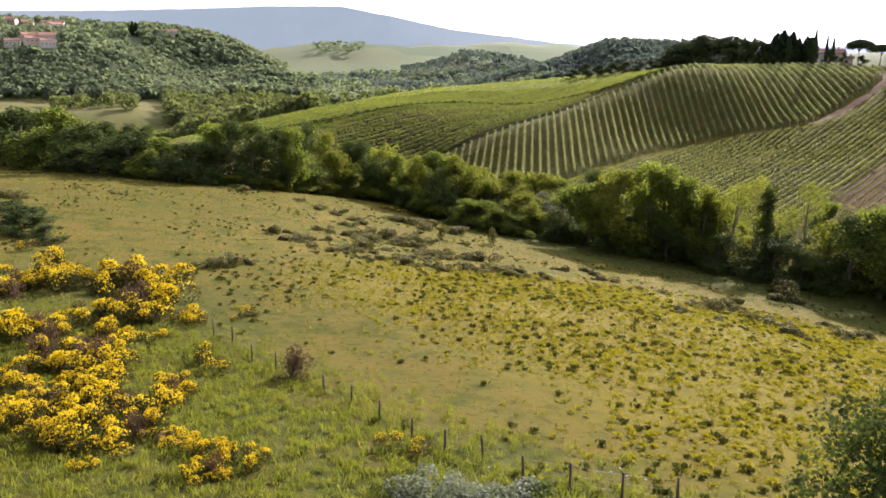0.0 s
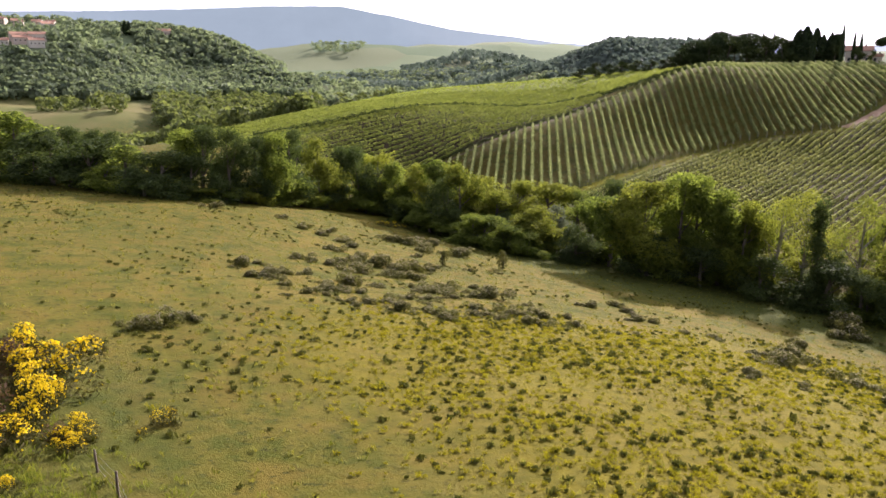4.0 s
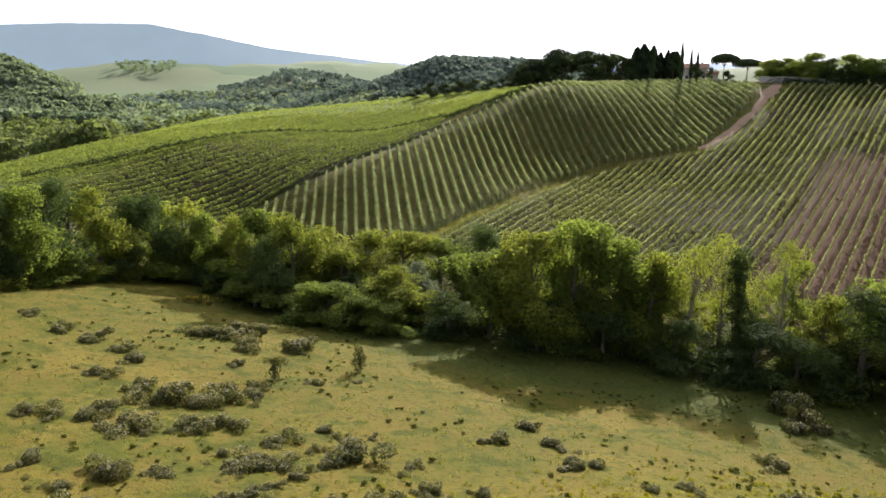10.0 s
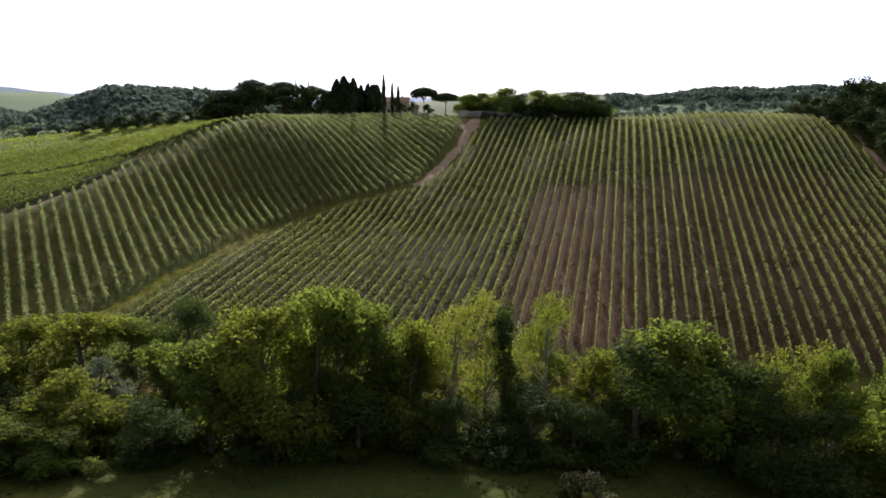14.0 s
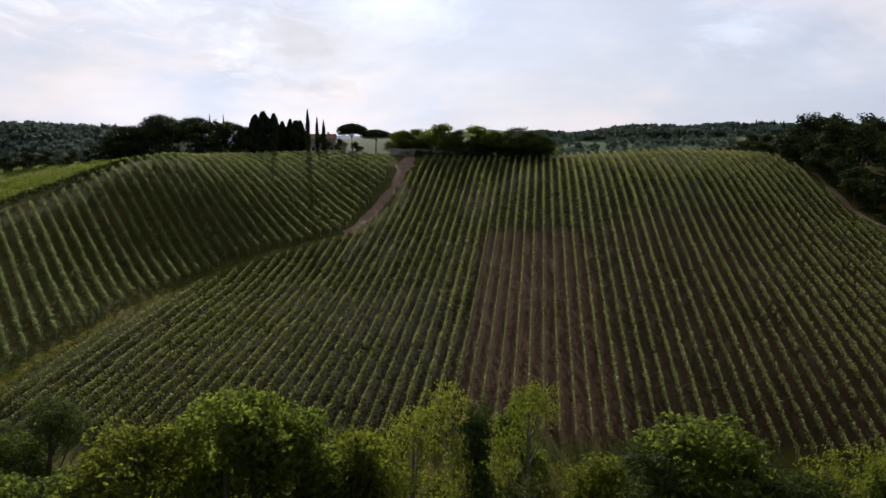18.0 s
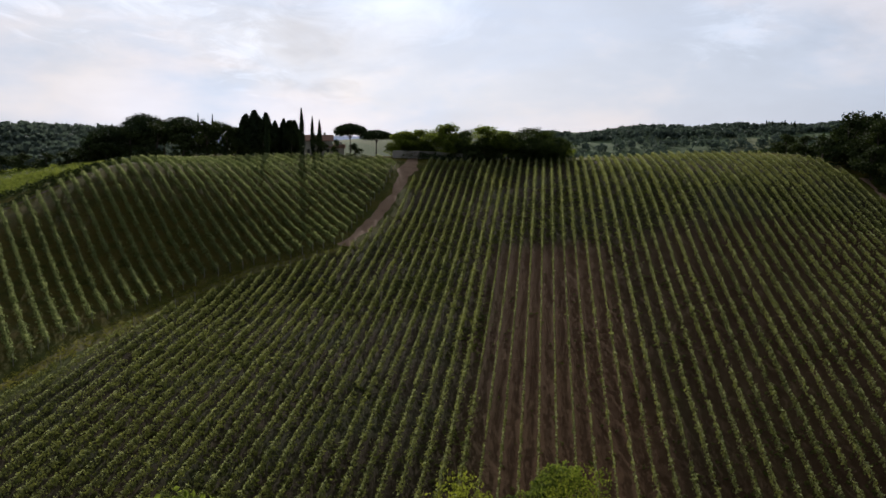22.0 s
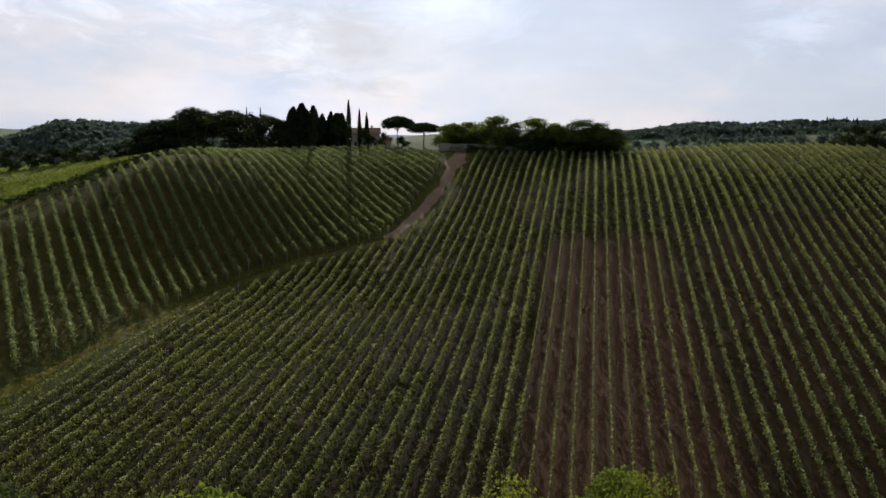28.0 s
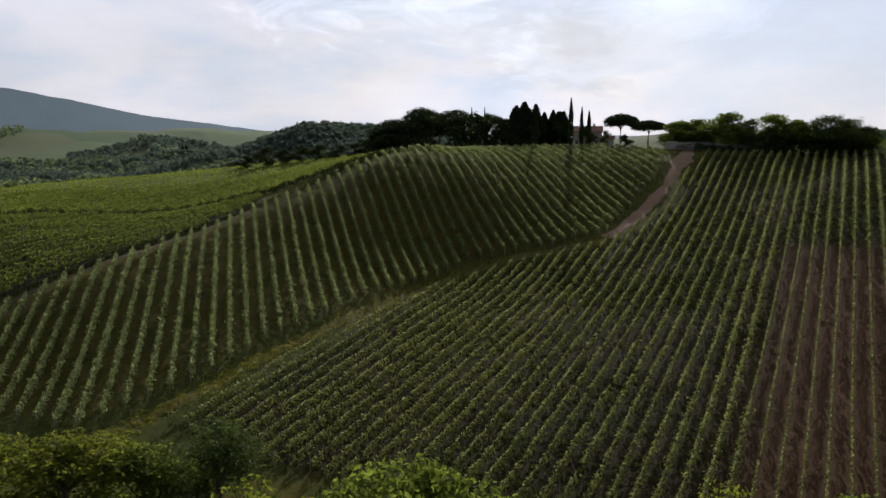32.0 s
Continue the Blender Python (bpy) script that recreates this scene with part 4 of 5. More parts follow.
# ---- trees ----
def crown_points(rng, lobes, count, flat=1.0):
    """Places and outward directions of leaves on a set of overlapping lobes (x, y, z, radius)."""
    lobes = np.array(lobes)
    w = lobes[:, 3] ** 2
    pick = rng.choice(len(lobes), count, p=w / w.sum())
    out = unit(rng.normal(size=(count, 3)) + (0, 0, 0.25))
    r = lobes[pick, 3] * rng.uniform(0.62, 1.06, count) ** 0.7
    c = lobes[pick, :3] + out * r[:, None] * (1, 1, flat)
    return c, unit(out + rng.normal(size=(count, 3)) * 0.75)


def limbs(rng, tall, girth, targets, lean=0.3):
    """A tapered trunk with limbs that reach for the lobes of the crown."""
    top = np.array((rng.normal() * lean, rng.normal() * lean, tall))
    spine = [np.array((0, 0, -0.4)), np.array((rng.normal() * lean * 0.3, rng.normal() * lean * 0.3, tall * 0.35)), top * (0.8, 0.8, 0.7), top]
    pieces = [tube(spine, [girth * 1.25, girth * 0.8, girth * 0.5, girth * 0.12], 7)]
    for x, y, z in targets:
        h = min(z * rng.uniform(0.45, 0.75), tall * 0.8)
        root = np.array((np.interp(h, (0, tall), (0, top[0])), np.interp(h, (0, tall), (0, top[1])), h))
        end = np.array((x, y, z))
        mid = (root + end) / 2 + (0, 0, -0.08 * np.linalg.norm(end - root))
        pieces.append(tube([root, mid, end], [girth * 0.42, girth * 0.25, girth * 0.06], 5))
    return joined(pieces)


def broadleaf(kind, seed, tall=14.0, wide=10.0, low=0.05, leaves=3400, leaf=0.28, lobe_count=34, bark=None, spread=1.0):
    rng = np.random.default_rng(seed)
    lobes = []
    for k in range(lobe_count):
        u = ((k * 0.618 + rng.uniform(0, 0.3)) % 1.0) ** 0.9
        z = tall * (low + (0.93 - low) * u)
        prof = math.sin(math.pi * min(1, 0.30 + 0.66 * u)) ** 0.65
        ang = k * 2.4 + rng.normal() * 0.4
        rad = wide * 0.5 * prof * rng.uniform(0.2, 0.92) * spread
        size = wide * rng.uniform(0.08, 0.21) * (0.75 + 0.35 * prof)
        lobes.append((math.cos(ang) * rad, math.sin(ang) * rad, min(z, tall - size * 0.8), size))
    lobes.append((rng.normal() * 0.5, rng.normal() * 0.5, tall * 0.82, wide * 0.17))
    clumps = []
    for x, y, z, r in lobes:
        for out in unit(rng.normal(size=(6, 3)) + (0, 0, 0.35)):
            q = np.array((x, y, z)) + out * r * rng.uniform(0.65, 1.1)
            clumps.append((*q, r * rng.uniform(0.3, 0.52)))
        clumps.append((x, y, z, r * 0.85))
    c, nor = crown_points(rng, clumps, leaves)
    c[:, 2] = np.maximum(c[:, 2], 0.15)
    tree = new("tree")
    v, f = limbs(rng, tall * 0.85, 0.022 * tall, [l[:3] for l in lobes[:9]])
    part("trunk", mesh_of("trunk", v, f, bark or BARK, True), tree)
    tagged(part("crown", leaf_mesh("crown", rhombs(c, nor, leaf, rng), LEAF[kind]), tree), kind="stuff")
    return tree


TREE_KINDS = {
    "mid": ([broadleaf("mid", s) for s in (1, 2, 3, 15)], "leafy green broadleaf tree in the stream thicket"),
    "bright": ([broadleaf("bright", s, spread=1.1) for s in (4, 5, 16)], "yellow-green broadleaf tree in the stream thicket"),
    "dark": ([broadleaf("dark", s, low=0.06) for s in (6, 7, 8)], "dense dark green tree at the meadow's edge"),
    "grey": ([broadleaf("grey", 9, leaves=4000)], "silvery grey-green willow among green trees"),
    "thin": ([broadleaf("bright", s, low=0.40, leaves=3600, lobe_count=22, bark=PALE_BARK, leaf=0.13) for s in (10, 14)], "sparse slender tree with a bare pale trunk"),
    "ivy": ([broadleaf("dark", 12, low=0.05, wide=6.0, leaves=6500, leaf=0.17, spread=0.55)], "tall trunk wrapped in dark ivy"),
}
FINE = {
    "mid": [broadleaf("mid", s, leaves=11500, leaf=0.19, lobe_count=42) for s in (71, 72, 73, 74)],
    "bright": [broadleaf("bright", s, leaves=11000, leaf=0.19, lobe_count=42, spread=1.1) for s in (75, 76, 77)],
    "dark": [broadleaf("dark", s, leaves=11500, leaf=0.152, lobe_count=42) for s in (78, 79)],
}
LIGHTER = {
    "mid": [broadleaf("mid", s, leaves=3200, leaf=0.30) for s in (22, 23)],
    "bright": [broadleaf("bright", s, leaves=3200, leaf=0.30) for s in (24,)],
    "dark": [broadleaf("dark", s, leaves=3200, leaf=0.30) for s in (25, 26, 27)],
}
for _k, _models in LIGHTER.items():
    TREE_KINDS["low_" + _k] = (_models, "low bushy undergrowth tree at the thicket's foot")
TREE_KINDS["wood"] = ([broadleaf("wood", s, leaves=3000, leaf=0.35) for s in (91, 92, 93)], "dense dark oak of the wood on the rise")
for _k, _models in FINE.items():
    TREE_KINDS["fine_" + _k] = (_models, TREE_KINDS[_k][1])
USED = set()


def plant(kind, x, y, tall, wide, rng, label="", group="trees along the stream", sink=0.1):
    """One tree of a kind: the first use takes the model itself, the others are copies of it."""
    models, text = TREE_KINDS[kind]
    model = models[int(rng.integers(len(models)))]
    m = Matrix.LocRotScale((x, y, height(x, y) - sink), Euler((0, 0, rng.uniform(0, 6.28))), (wide / 10, wide / 10, tall / 14))
    if model.name in USED:
        ob = copy_thing(model, m)
        ob.matrix_basis = m
    else:
        USED.add(model.name)
        ob = model
        ob.matrix_basis = m
    return tagged(ob, label or text, "tree", group=group)


_rng = np.random.default_rng(21)
for x, y, tall, wide, kind in TREES:
    near = -65 < x < 130 and y < 226 and kind in FINE
    plant("fine_" + kind if near else kind, x, y, tall * (1.08 if 30 < x < 65 else 1.0), wide * (1.32 if kind != "ivy" else 1.7), _rng)

# the undergrowth that closes the thicket's foot
EDGE = np.array([(-170, 240), (-119, 213), (-85, 188), (-60, 177), (-48, 180), (-36, 209), (-22, 219), (-10, 208), (3, 191), (12, 187), (23, 182),
                 (47, 175), (64, 165), (76, 155), (86, 144), (97, 131), (122, 108)], float)
_seg = np.hypot(*np.diff(EDGE, axis=0).T)
_s = np.r_[0, _seg.cumsum()]
for k in range(170):
    t = (k + _rng.uniform(0.1, 0.9)) / 170 * _s[-1]
    x, y = np.interp(t, _s, EDGE[:, 0]), np.interp(t, _s, EDGE[:, 1])
    back = 0.3 + 18 * _rng.random() ** 1.7
    plant("low_" + str(_rng.choice(["mid", "bright", "mid", "dark"] if x < 35 else ["dark", "mid", "dark", "bright"])), x + back * 0.45, y + back * 0.85, _rng.uniform(3.5, 7.5) * (0.62 if back < 4 else 1.0), _rng.uniform(7, 11), _rng,
          "low bushy undergrowth tree at the thicket's foot", "undergrowth trees")

for x, y, tall, wide in ((63, 173.5, 15, 11), (56.5, 171.5, 12, 10), (47, 176, 11, 9), (52, 174, 12, 10), (57, 173, 11, 9), (62, 170, 10, 9), (43, 184, 13, 9), (53, 186, 14, 10)):
    plant("fine_mid", x, y, tall, wide, _rng, "dense leafy tree closing the thicket's front")

for x, y, tall, wide in ((-121, 227, 16.5, 13), (-110, 222, 15, 12), (-96, 213, 14, 12), (-84, 203, 13, 10), (-76, 192, 12.5, 11)):
    plant("fine_dark", x, y, tall, wide, _rng, "tall dark leafy tree of the hedgerow below the meadow")

# the dark wood beside the wide vineyard
WOOD = np.array([(248, 212), (231, 186), (226, 165), (221, 140), (212, 110), (300, 95), (345, 170), (300, 228)], float)
_n, _done = 0, []
while _n < 44:
    x, y = _rng.uniform(212, 345), _rng.uniform(95, 228)
    if not inside(WOOD, np.array([x]), np.array([y]))[0] or any(math.hypot(x - a, y - b) < 7.5 for a, b in _done):
        continue
    _done.append((x, y))
    _n += 1
    plant("wood", x, y, _rng.uniform(12.5, 16.5), _rng.uniform(13, 18), _rng, "dense dark oak of the wood on the rise", "trees of the dark wood")
for x, y, tall, wide in ((256, 211, 6.5, 9), (250, 204, 8, 10), (244.5, 197.5, 8.5, 10.5), (240, 190.5, 7.5, 9.5), (234.5, 184.5, 8.5, 11),
                         (230, 178, 8, 10), (227, 171.5, 9, 11), (224.5, 164, 8, 10.5), (223, 156, 9, 11), (220, 147, 8, 10), (217, 138, 8.5, 11)):
    plant("wood", x, y, tall, wide, _rng, "low bushy oak overhanging the vineyard's edge", "trees of the dark wood")
for x, y in ((262, 222), (268, 230), (276, 222), (255, 214)):
    plant("wood", x, y, 6.0, 9.0, _rng, "dense dark oak of the wood on the rise", "trees of the dark wood")

# single tree close under the start of the flight
TREE_KINDS["oak"] = ([broadleaf("dark", 80, leaves=13000, leaf=0.17, lobe_count=52)], "")
plant("oak", 17.9, 24.8, 11.2, 7.4, _rng, "glossy green young oak on the near slope", "single trees")


def umbrella_pine(seed, tall=12.0, wide=10.0, deep=0.14):
    rng = np.random.default_rng(seed)
    lobes = []
    for k in range(22):
        ang, rad = k * 2.4, wide * 0.42 * math.sqrt((k + 0.5) / 22)
        lobes.append((math.cos(ang) * rad, math.sin(ang) * rad, tall * (0.88 - deep * (0.15 + (rad / (wide * 0.5)) ** 2)), wide * (0.19 + 0.10 * (deep > 0.2))))
    c, nor = crown_points(rng, lobes, 8000, 0.85)
    tree = new("umbrella_pine")
    v, f = limbs(rng, tall * 0.72, 0.24, [l[:3] for l in lobes[:8]], 0.2)
    part("trunk", mesh_of("trunk", v, f, BARK, True), tree)
    tagged(part("crown", leaf_mesh("crown", rhombs(c, nor, 0.24, rng), LEAF["pine"]), tree), kind="stuff")
    return tree


def cypress(seed, tall=12.0, wide=2.4):
    rng = np.random.default_rng(seed)
    n = 2300
    u = rng.uniform(0, 1, n) ** 0.9
    prof = np.sin(np.pi * np.clip(0.12 + 0.88 * u, 0, 1)) ** 0.75 * (1 - 0.35 * u)
    ang = rng.uniform(0, 2 * np.pi, n)
    rad = wide * 0.5 * prof * rng.uniform(0.55, 1.1, n) * (1 + 0.18 * np.sin(ang * 3 + u * 14))
    c = np.c_[np.cos(ang) * rad, np.sin(ang) * rad, 0.3 + u * (tall - 0.3)]
    nor = unit(np.c_[np.cos(ang), np.sin(ang), np.full(n, 0.5)] + rng.normal(size=(n, 3)) * 0.5)
    tree = new("cypress")
    v, f = tube([(0, 0, -0.4), (0, 0, tall * 0.5), (0, 0, tall * 0.9)], [0.2, 0.12, 0.02], 6)
    part("trunk", mesh_of("trunk", v, f, BARK, True), tree)
    tagged(part("crown", leaf_mesh("crown", rhombs(c, nor, 0.24, rng), LEAF["pine"]), tree), kind="stuff")
    return tree


TREE_KINDS["domed"] = ([umbrella_pine(35, deep=0.42), umbrella_pine(36, deep=0.5)], "massive dark stone pine with a domed crown")
TREE_KINDS["umbrella"] = ([umbrella_pine(31, deep=0.19), umbrella_pine(32, deep=0.17)], "dark umbrella pine with a flat spreading crown")
TREE_KINDS["cypress"] = ([cypress(33), cypress(34)], "slender dark cypress on the hilltop")


# ---- bushes of the meadow ----
def bramble(seed, leaves=1700):
    """A low mound, two metres across, with paler dry tips on top."""
    rng = np.random.default_rng(seed)
    lobes = [(rng.normal() * 0.62, rng.normal() * 0.5, rng.uniform(0.05, 0.4), rng.uniform(0.28, 0.55)) for _ in range(9)]
    bush = new("bramble_bush")
    c, nor = crown_points(rng, lobes, leaves)
    c[:, 2] = np.abs(c[:, 2])
    tagged(part("foliage", leaf_mesh("foliage", rhombs(c, nor, 0.075, rng, 0.7), LEAF["shrub"]), bush), kind="stuff")
    c, nor = crown_points(rng, [(x, y, z + 0.08, r) for x, y, z, r in lobes], leaves // 2)
    keep = c[:, 2] > rng.uniform(0.30, 0.68, len(c))
    tagged(part("dry_top", leaf_mesh("dry_top", rhombs(c[keep], nor[keep], 0.055, rng), LEAF["tips"]), bush, "pale dry flowering tips"), kind="stuff")
    return bush


def broom(seed, blossom=440):
    """A broom bush, about two and a half metres across, yellow all over its top."""
    rng = np.random.default_rng(seed)
    lobes = [(rng.normal() * 0.55, rng.normal() * 0.55, rng.uniform(0.5, 1.25), rng.uniform(0.35, 0.6)) for _ in range(8)]
    bush = new("broom_bush")
    c, nor = crown_points(rng, [(x, y, z - 0.12, r) for x, y, z, r in lobes], 620)
    c[:, 2] = np.abs(c[:, 2])
    tagged(part("bough", leaf_mesh("bough", rhombs(c, nor, 0.12, rng, 0.35), LEAF["broom"]), bush, "dark green broom stems"), kind="stuff")
    c, nor = crown_points(rng, [l for k, l in enumerate(lobes) if k % 4], blossom * 2)
    keep = (c[:, 2] > rng.uniform(0.75, 1.45, len(c))) | (rng.random(len(c)) < 0.04)
    tagged(part("blossom", leaf_mesh("blossom", rhombs(c[keep], nor[keep], 0.062, rng, 0.8), LEAF["blossom"]), bush, "bright yellow blossom"), kind="stuff")
    return bush


def dry_bush(seed):
    rng = np.random.default_rng(seed)
    bush = new("dry_bush")
    lobes = [(rng.normal() * 0.42, rng.normal() * 0.42, rng.uniform(0.15, 1.15), rng.uniform(0.3, 0.5)) for _ in range(10)]
    c, nor = crown_points(rng, lobes, 900)
    c[:, 2] = np.abs(c[:, 2])
    tagged(part("foliage", leaf_mesh("foliage", rhombs(c, nor, 0.085, rng, 0.35), LEAF["brown"]), bush), kind="stuff")
    pieces = [tube([(0, 0, -0.1), (x * 0.5, y * 0.5, z * 0.6), (x, y, z + r)], [0.04, 0.025, 0.006], 5) for x, y, z, r in lobes]
    for v, f in pieces:
        part("stem", mesh_of("stem", v, f, BARK, True), bush)
    return bush


def scatter(models, spots, span, rise, label, category, group, rng, sink=0.05, squash=(0.8, 1.2)):
    first = list(models)
    for x, y, size in spots:
        s = size / span
        model = models[int(rng.integers(len(models)))]
        m = Matrix.LocRotScale((x, y, height(x, y) - sink), Euler((0, 0, rng.uniform(0, 6.28))), (s, s * rng.uniform(0.8, 1.2), s * rise * rng.uniform(*squash)))
        if model in first:
            first.remove(model)
            ob = model
        else:
            ob = copy_thing(model, m)
        ob.matrix_basis = m
        tagged(ob, label, category, group=group)
    for model in first:
        for o in list(model.children) + [model]:
            bpy.data.objects.remove(o)


_rng = np.random.default_rng(40)
scatter([bramble(s) for s in (41, 42, 43, 44, 45)], SHRUBS, 1.75, 0.8, "low dark bramble mound with pale dry tips in the meadow", "bush", "bramble bushes", _rng)
small = []
for x, y, s in SHRUBS[::2]:
    for _ in range(2):
        small.append((x + _rng.normal() * 3.0, y + _rng.normal() * 2.5, _rng.uniform(0.5, 1.1)))
scatter([bramble(s, 700) for s in (46, 47)], small, 1.9, 1.0, "small bramble tuft in the grazed meadow", "bush", "small bramble tufts", _rng)

thick = []
for x, y, s in BROOMS:
    for _ in range(5):
        thick.append((x + _rng.normal() * s * 0.36, y + _rng.normal() * s * 0.36, s * _rng.uniform(0.42, 0.8)))
scatter([broom(s) for s in (51, 52, 53, 54)], thick, 2.4, 0.95, "broom bush covered in bright yellow blossom", "bush", "flowering broom bushes", _rng)
scatter([broom(s, 300) for s in (66, 67)], EDGE_BROOMS, 2.2, 0.8, "yellow-flowering broom at the thicket's edge", "bush", "broom at the thicket", _rng)
scatter([broom(s, 260) for s in (55, 56)], SMALL_BROOMS, 2.2, 0.95, "small broom bush with yellow flowers by the fence", "bush", "small broom bushes", _rng)
inner = [(x + _rng.normal() * s * 0.3, y + _rng.normal() * s * 0.3, s * _rng.uniform(0.4, 0.6)) for x, y, s in BROOMS[::2]]
scatter([dry_bush(s) for s in (59, 60)], inner, 1.7, 0.95, "faded brown bush among the flowering broom", "bush", "faded bushes", _rng)
scatter([dry_bush(s) for s in (57, 58)], BROWN_BUSHES, 1.7, 1.05, "leafless brown bush on the grassy slope", "bush", "dry brown bushes", _rng)

for x, y, tall, wide in ((-57.5, 99.0, 3.4, 7.5), (-53.5, 95.5, 2.8, 6.5), (-61.5, 104.5, 3.2, 7.0), (-50.0, 91.5, 2.2, 5.0), (-64.0, 97.0, 3.6, 7.0)):
    plant("low_dark", x, y, tall, wide, _rng, "dense dark green bush beside the flowering broom", "dark meadow bushes")

# grey-leaved bush below the fence
def grey_bush(seed):
    rng = np.random.default_rng(seed)
    bush = new("grey_bush")
    lobes = [(rng.normal() * 0.7, rng.normal() * 0.5, rng.uniform(0.4, 1.0), rng.uniform(0.4, 0.65)) for _ in range(8)]
    c, nor = crown_points(rng, lobes, 1500)
    c[:, 2] = np.abs(c[:, 2])
    tagged(part("foliage", leaf_mesh("foliage", rhombs(c, nor, 0.085, rng), LEAF["grey"]), bush), kind="stuff")
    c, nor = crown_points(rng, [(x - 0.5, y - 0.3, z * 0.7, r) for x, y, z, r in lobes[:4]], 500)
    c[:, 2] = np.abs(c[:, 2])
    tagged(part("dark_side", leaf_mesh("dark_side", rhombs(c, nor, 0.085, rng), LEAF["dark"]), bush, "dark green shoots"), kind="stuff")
    return bush


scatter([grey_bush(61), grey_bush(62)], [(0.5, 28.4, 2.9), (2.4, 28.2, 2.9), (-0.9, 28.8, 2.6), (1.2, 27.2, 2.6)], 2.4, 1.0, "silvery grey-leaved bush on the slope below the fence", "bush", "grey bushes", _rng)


def sapling(x, y, tall, seed):
    rng = np.random.default_rng(seed)
    ob = new("sapling")
    pieces = [tube([(0, 0, -0.1), (rng.normal() * 0.15, rng.normal() * 0.15, tall * 0.5), (rng.normal() * 0.4, rng.normal() * 0.4, tall)], [0.05, 0.03, 0.006], 5) for _ in range(6)]
    for v, f in pieces:
        part("stem", mesh_of("stem", v, f, BARK, True), ob)
    c, nor = crown_points(rng, [(rng.normal() * 0.45, rng.normal() * 0.45, tall * rng.uniform(0.12, 0.92), rng.uniform(0.35, 0.65)) for _ in range(12)], 1300)
    tagged(part("foliage", leaf_mesh("foliage", rhombs(c, nor, 0.11, rng), LEAF["shrub"]), ob), kind="stuff")
    ob.location = (x, y, height(x, y))
    return tagged(ob, "thin many-stemmed sapling standing alone in the meadow", "sapling", group="saplings")


sapling(10.6, 156.0, 3.4, 63)
sapling(-0.5, 150.8, 2.6, 64)
sapling(67.0, 142.0, 2.2, 65)


# ---- fence ----
def build_fence():
    rng = np.random.default_rng(70)
    fence = tagged(new("fence"), "old post and wire fence across the meadow", "fence")
    x0, y0 = POSTS[0]
    fence.location = (x0, y0, height(x0, y0))
    tops = []
    for k, (x, y) in enumerate(POSTS):
        h = rng.uniform(1.25, 1.55)
        lx, ly = rng.normal() * 0.07, rng.normal() * 0.07
        v, f = tube([(0, 0, -0.3), (lx * 0.5, ly * 0.5, h * 0.5), (lx, ly, h), (lx, ly, h + 0.02)], [0.075, 0.07, 0.065, 0.001], 7)
        post = part("post", mesh_of("post", v, f, POST_WOOD, True), fence)
        post.location = (x - x0, y - y0, height(x, y) - fence.location.z)
        tops.append(np.array(post.location) + (lx, ly, h))
    for a, b in zip(tops[:-1], tops[1:]):
        for drop in (0.12, 0.6, 1.0):
            mid = (a + b) / 2 - (0, 0, drop + 0.05)
            v, f = tube([a - (0, 0, drop), mid, b - (0, 0, drop)], [0.006] * 3, 4)
            part("wire", mesh_of("wire", v, f, WIRE, True), fence, "thin grey wire")


build_fence()


# ---- tufts, tall grass and stones ----
def tufts(name, xy, size, blades, material, seed, label, spread=0.5, slim=0.28):
    rng = np.random.default_rng(seed)
    n = len(xy)
    xy = np.repeat(xy, blades, 0)
    s = np.repeat(size, blades)
    c = np.c_[xy + rng.normal(size=xy.shape) * s[:, None] * 0.35, np.zeros(len(xy))]
    c[:, 2] = land(c[:, 0], c[:, 1]) + s * 0.42
    up = unit(np.c_[rng.normal(size=(len(c), 2)) * spread, np.ones(len(c))])
    side = unit(np.cross(up, rng.normal(size=(len(c), 3))))
    s = (s * rng.uniform(0.6, 1.2, len(s)))[:, None]
    quads = np.stack([c - up * s * 0.5, c + side * s * slim, c + up * s * 0.55, c - side * s * slim], 1)
    return tagged(new(name, leaf_mesh(name, quads, material)), label, "grass", kind="stuff")


def in_meadow(x, y):
    line = np.interp(x, EDGE[:, 0], EDGE[:, 1])
    return (y < line - 3) & (y > 25 + 0.25 * x * 0)


_rng = np.random.default_rng(80)
px, py = _rng.uniform(-110, 90, 105000), _rng.uniform(28, 200, 105000)
lush = inside(LUSH_SLOPE, px + _rng.normal(size=len(px)) * 4.5, py + _rng.normal(size=len(px)) * 4.5)
clump = np.array([noise.noise(Vector((x * 0.07, y * 0.07, 3.0))) for x, y in zip(px, py)])
keep = in_meadow(px, py) & (_rng.random(len(px)) < np.where(lush, np.clip(0.86 + 1.2 * clump, 0.14, 1.0), np.clip(0.014 + 0.15 * clump, 0.003, 0.2)))
spots = np.stack([px[keep], py[keep]], 1)
sizes = np.where(lush[keep], _rng.uniform(0.10, 0.30, keep.sum()), _rng.uniform(0.12, 0.34, keep.sum()))
dark = (_rng.random(len(spots)) < 0.17) | ~lush[keep]
tufts("rush_tufts", spots[~dark], sizes[~dark] * 1.35, 18, LEAF["rush"], 81, "low yellow-green tussocks covering the damp slope", 0.8, 0.12)
tufts("dark_tufts", spots[dark], sizes[dark] * np.where(lush[keep][dark], 1.5, 1.3), 26, LEAF["dark_rush"], 86, "scattered dark green tufts in the grazed meadow", 0.6, 0.2)
px, py = _rng.uniform(-75, 30, 24000), _rng.uniform(10, 66, 24000)
slope = (py + _rng.normal(size=len(px)) * 3 < 52 - 0.95 * (px + 12)) & (py + _rng.normal(size=len(px)) * 4 < 60) & (px > -62 + np.abs(_rng.normal(size=len(px))) * 10)
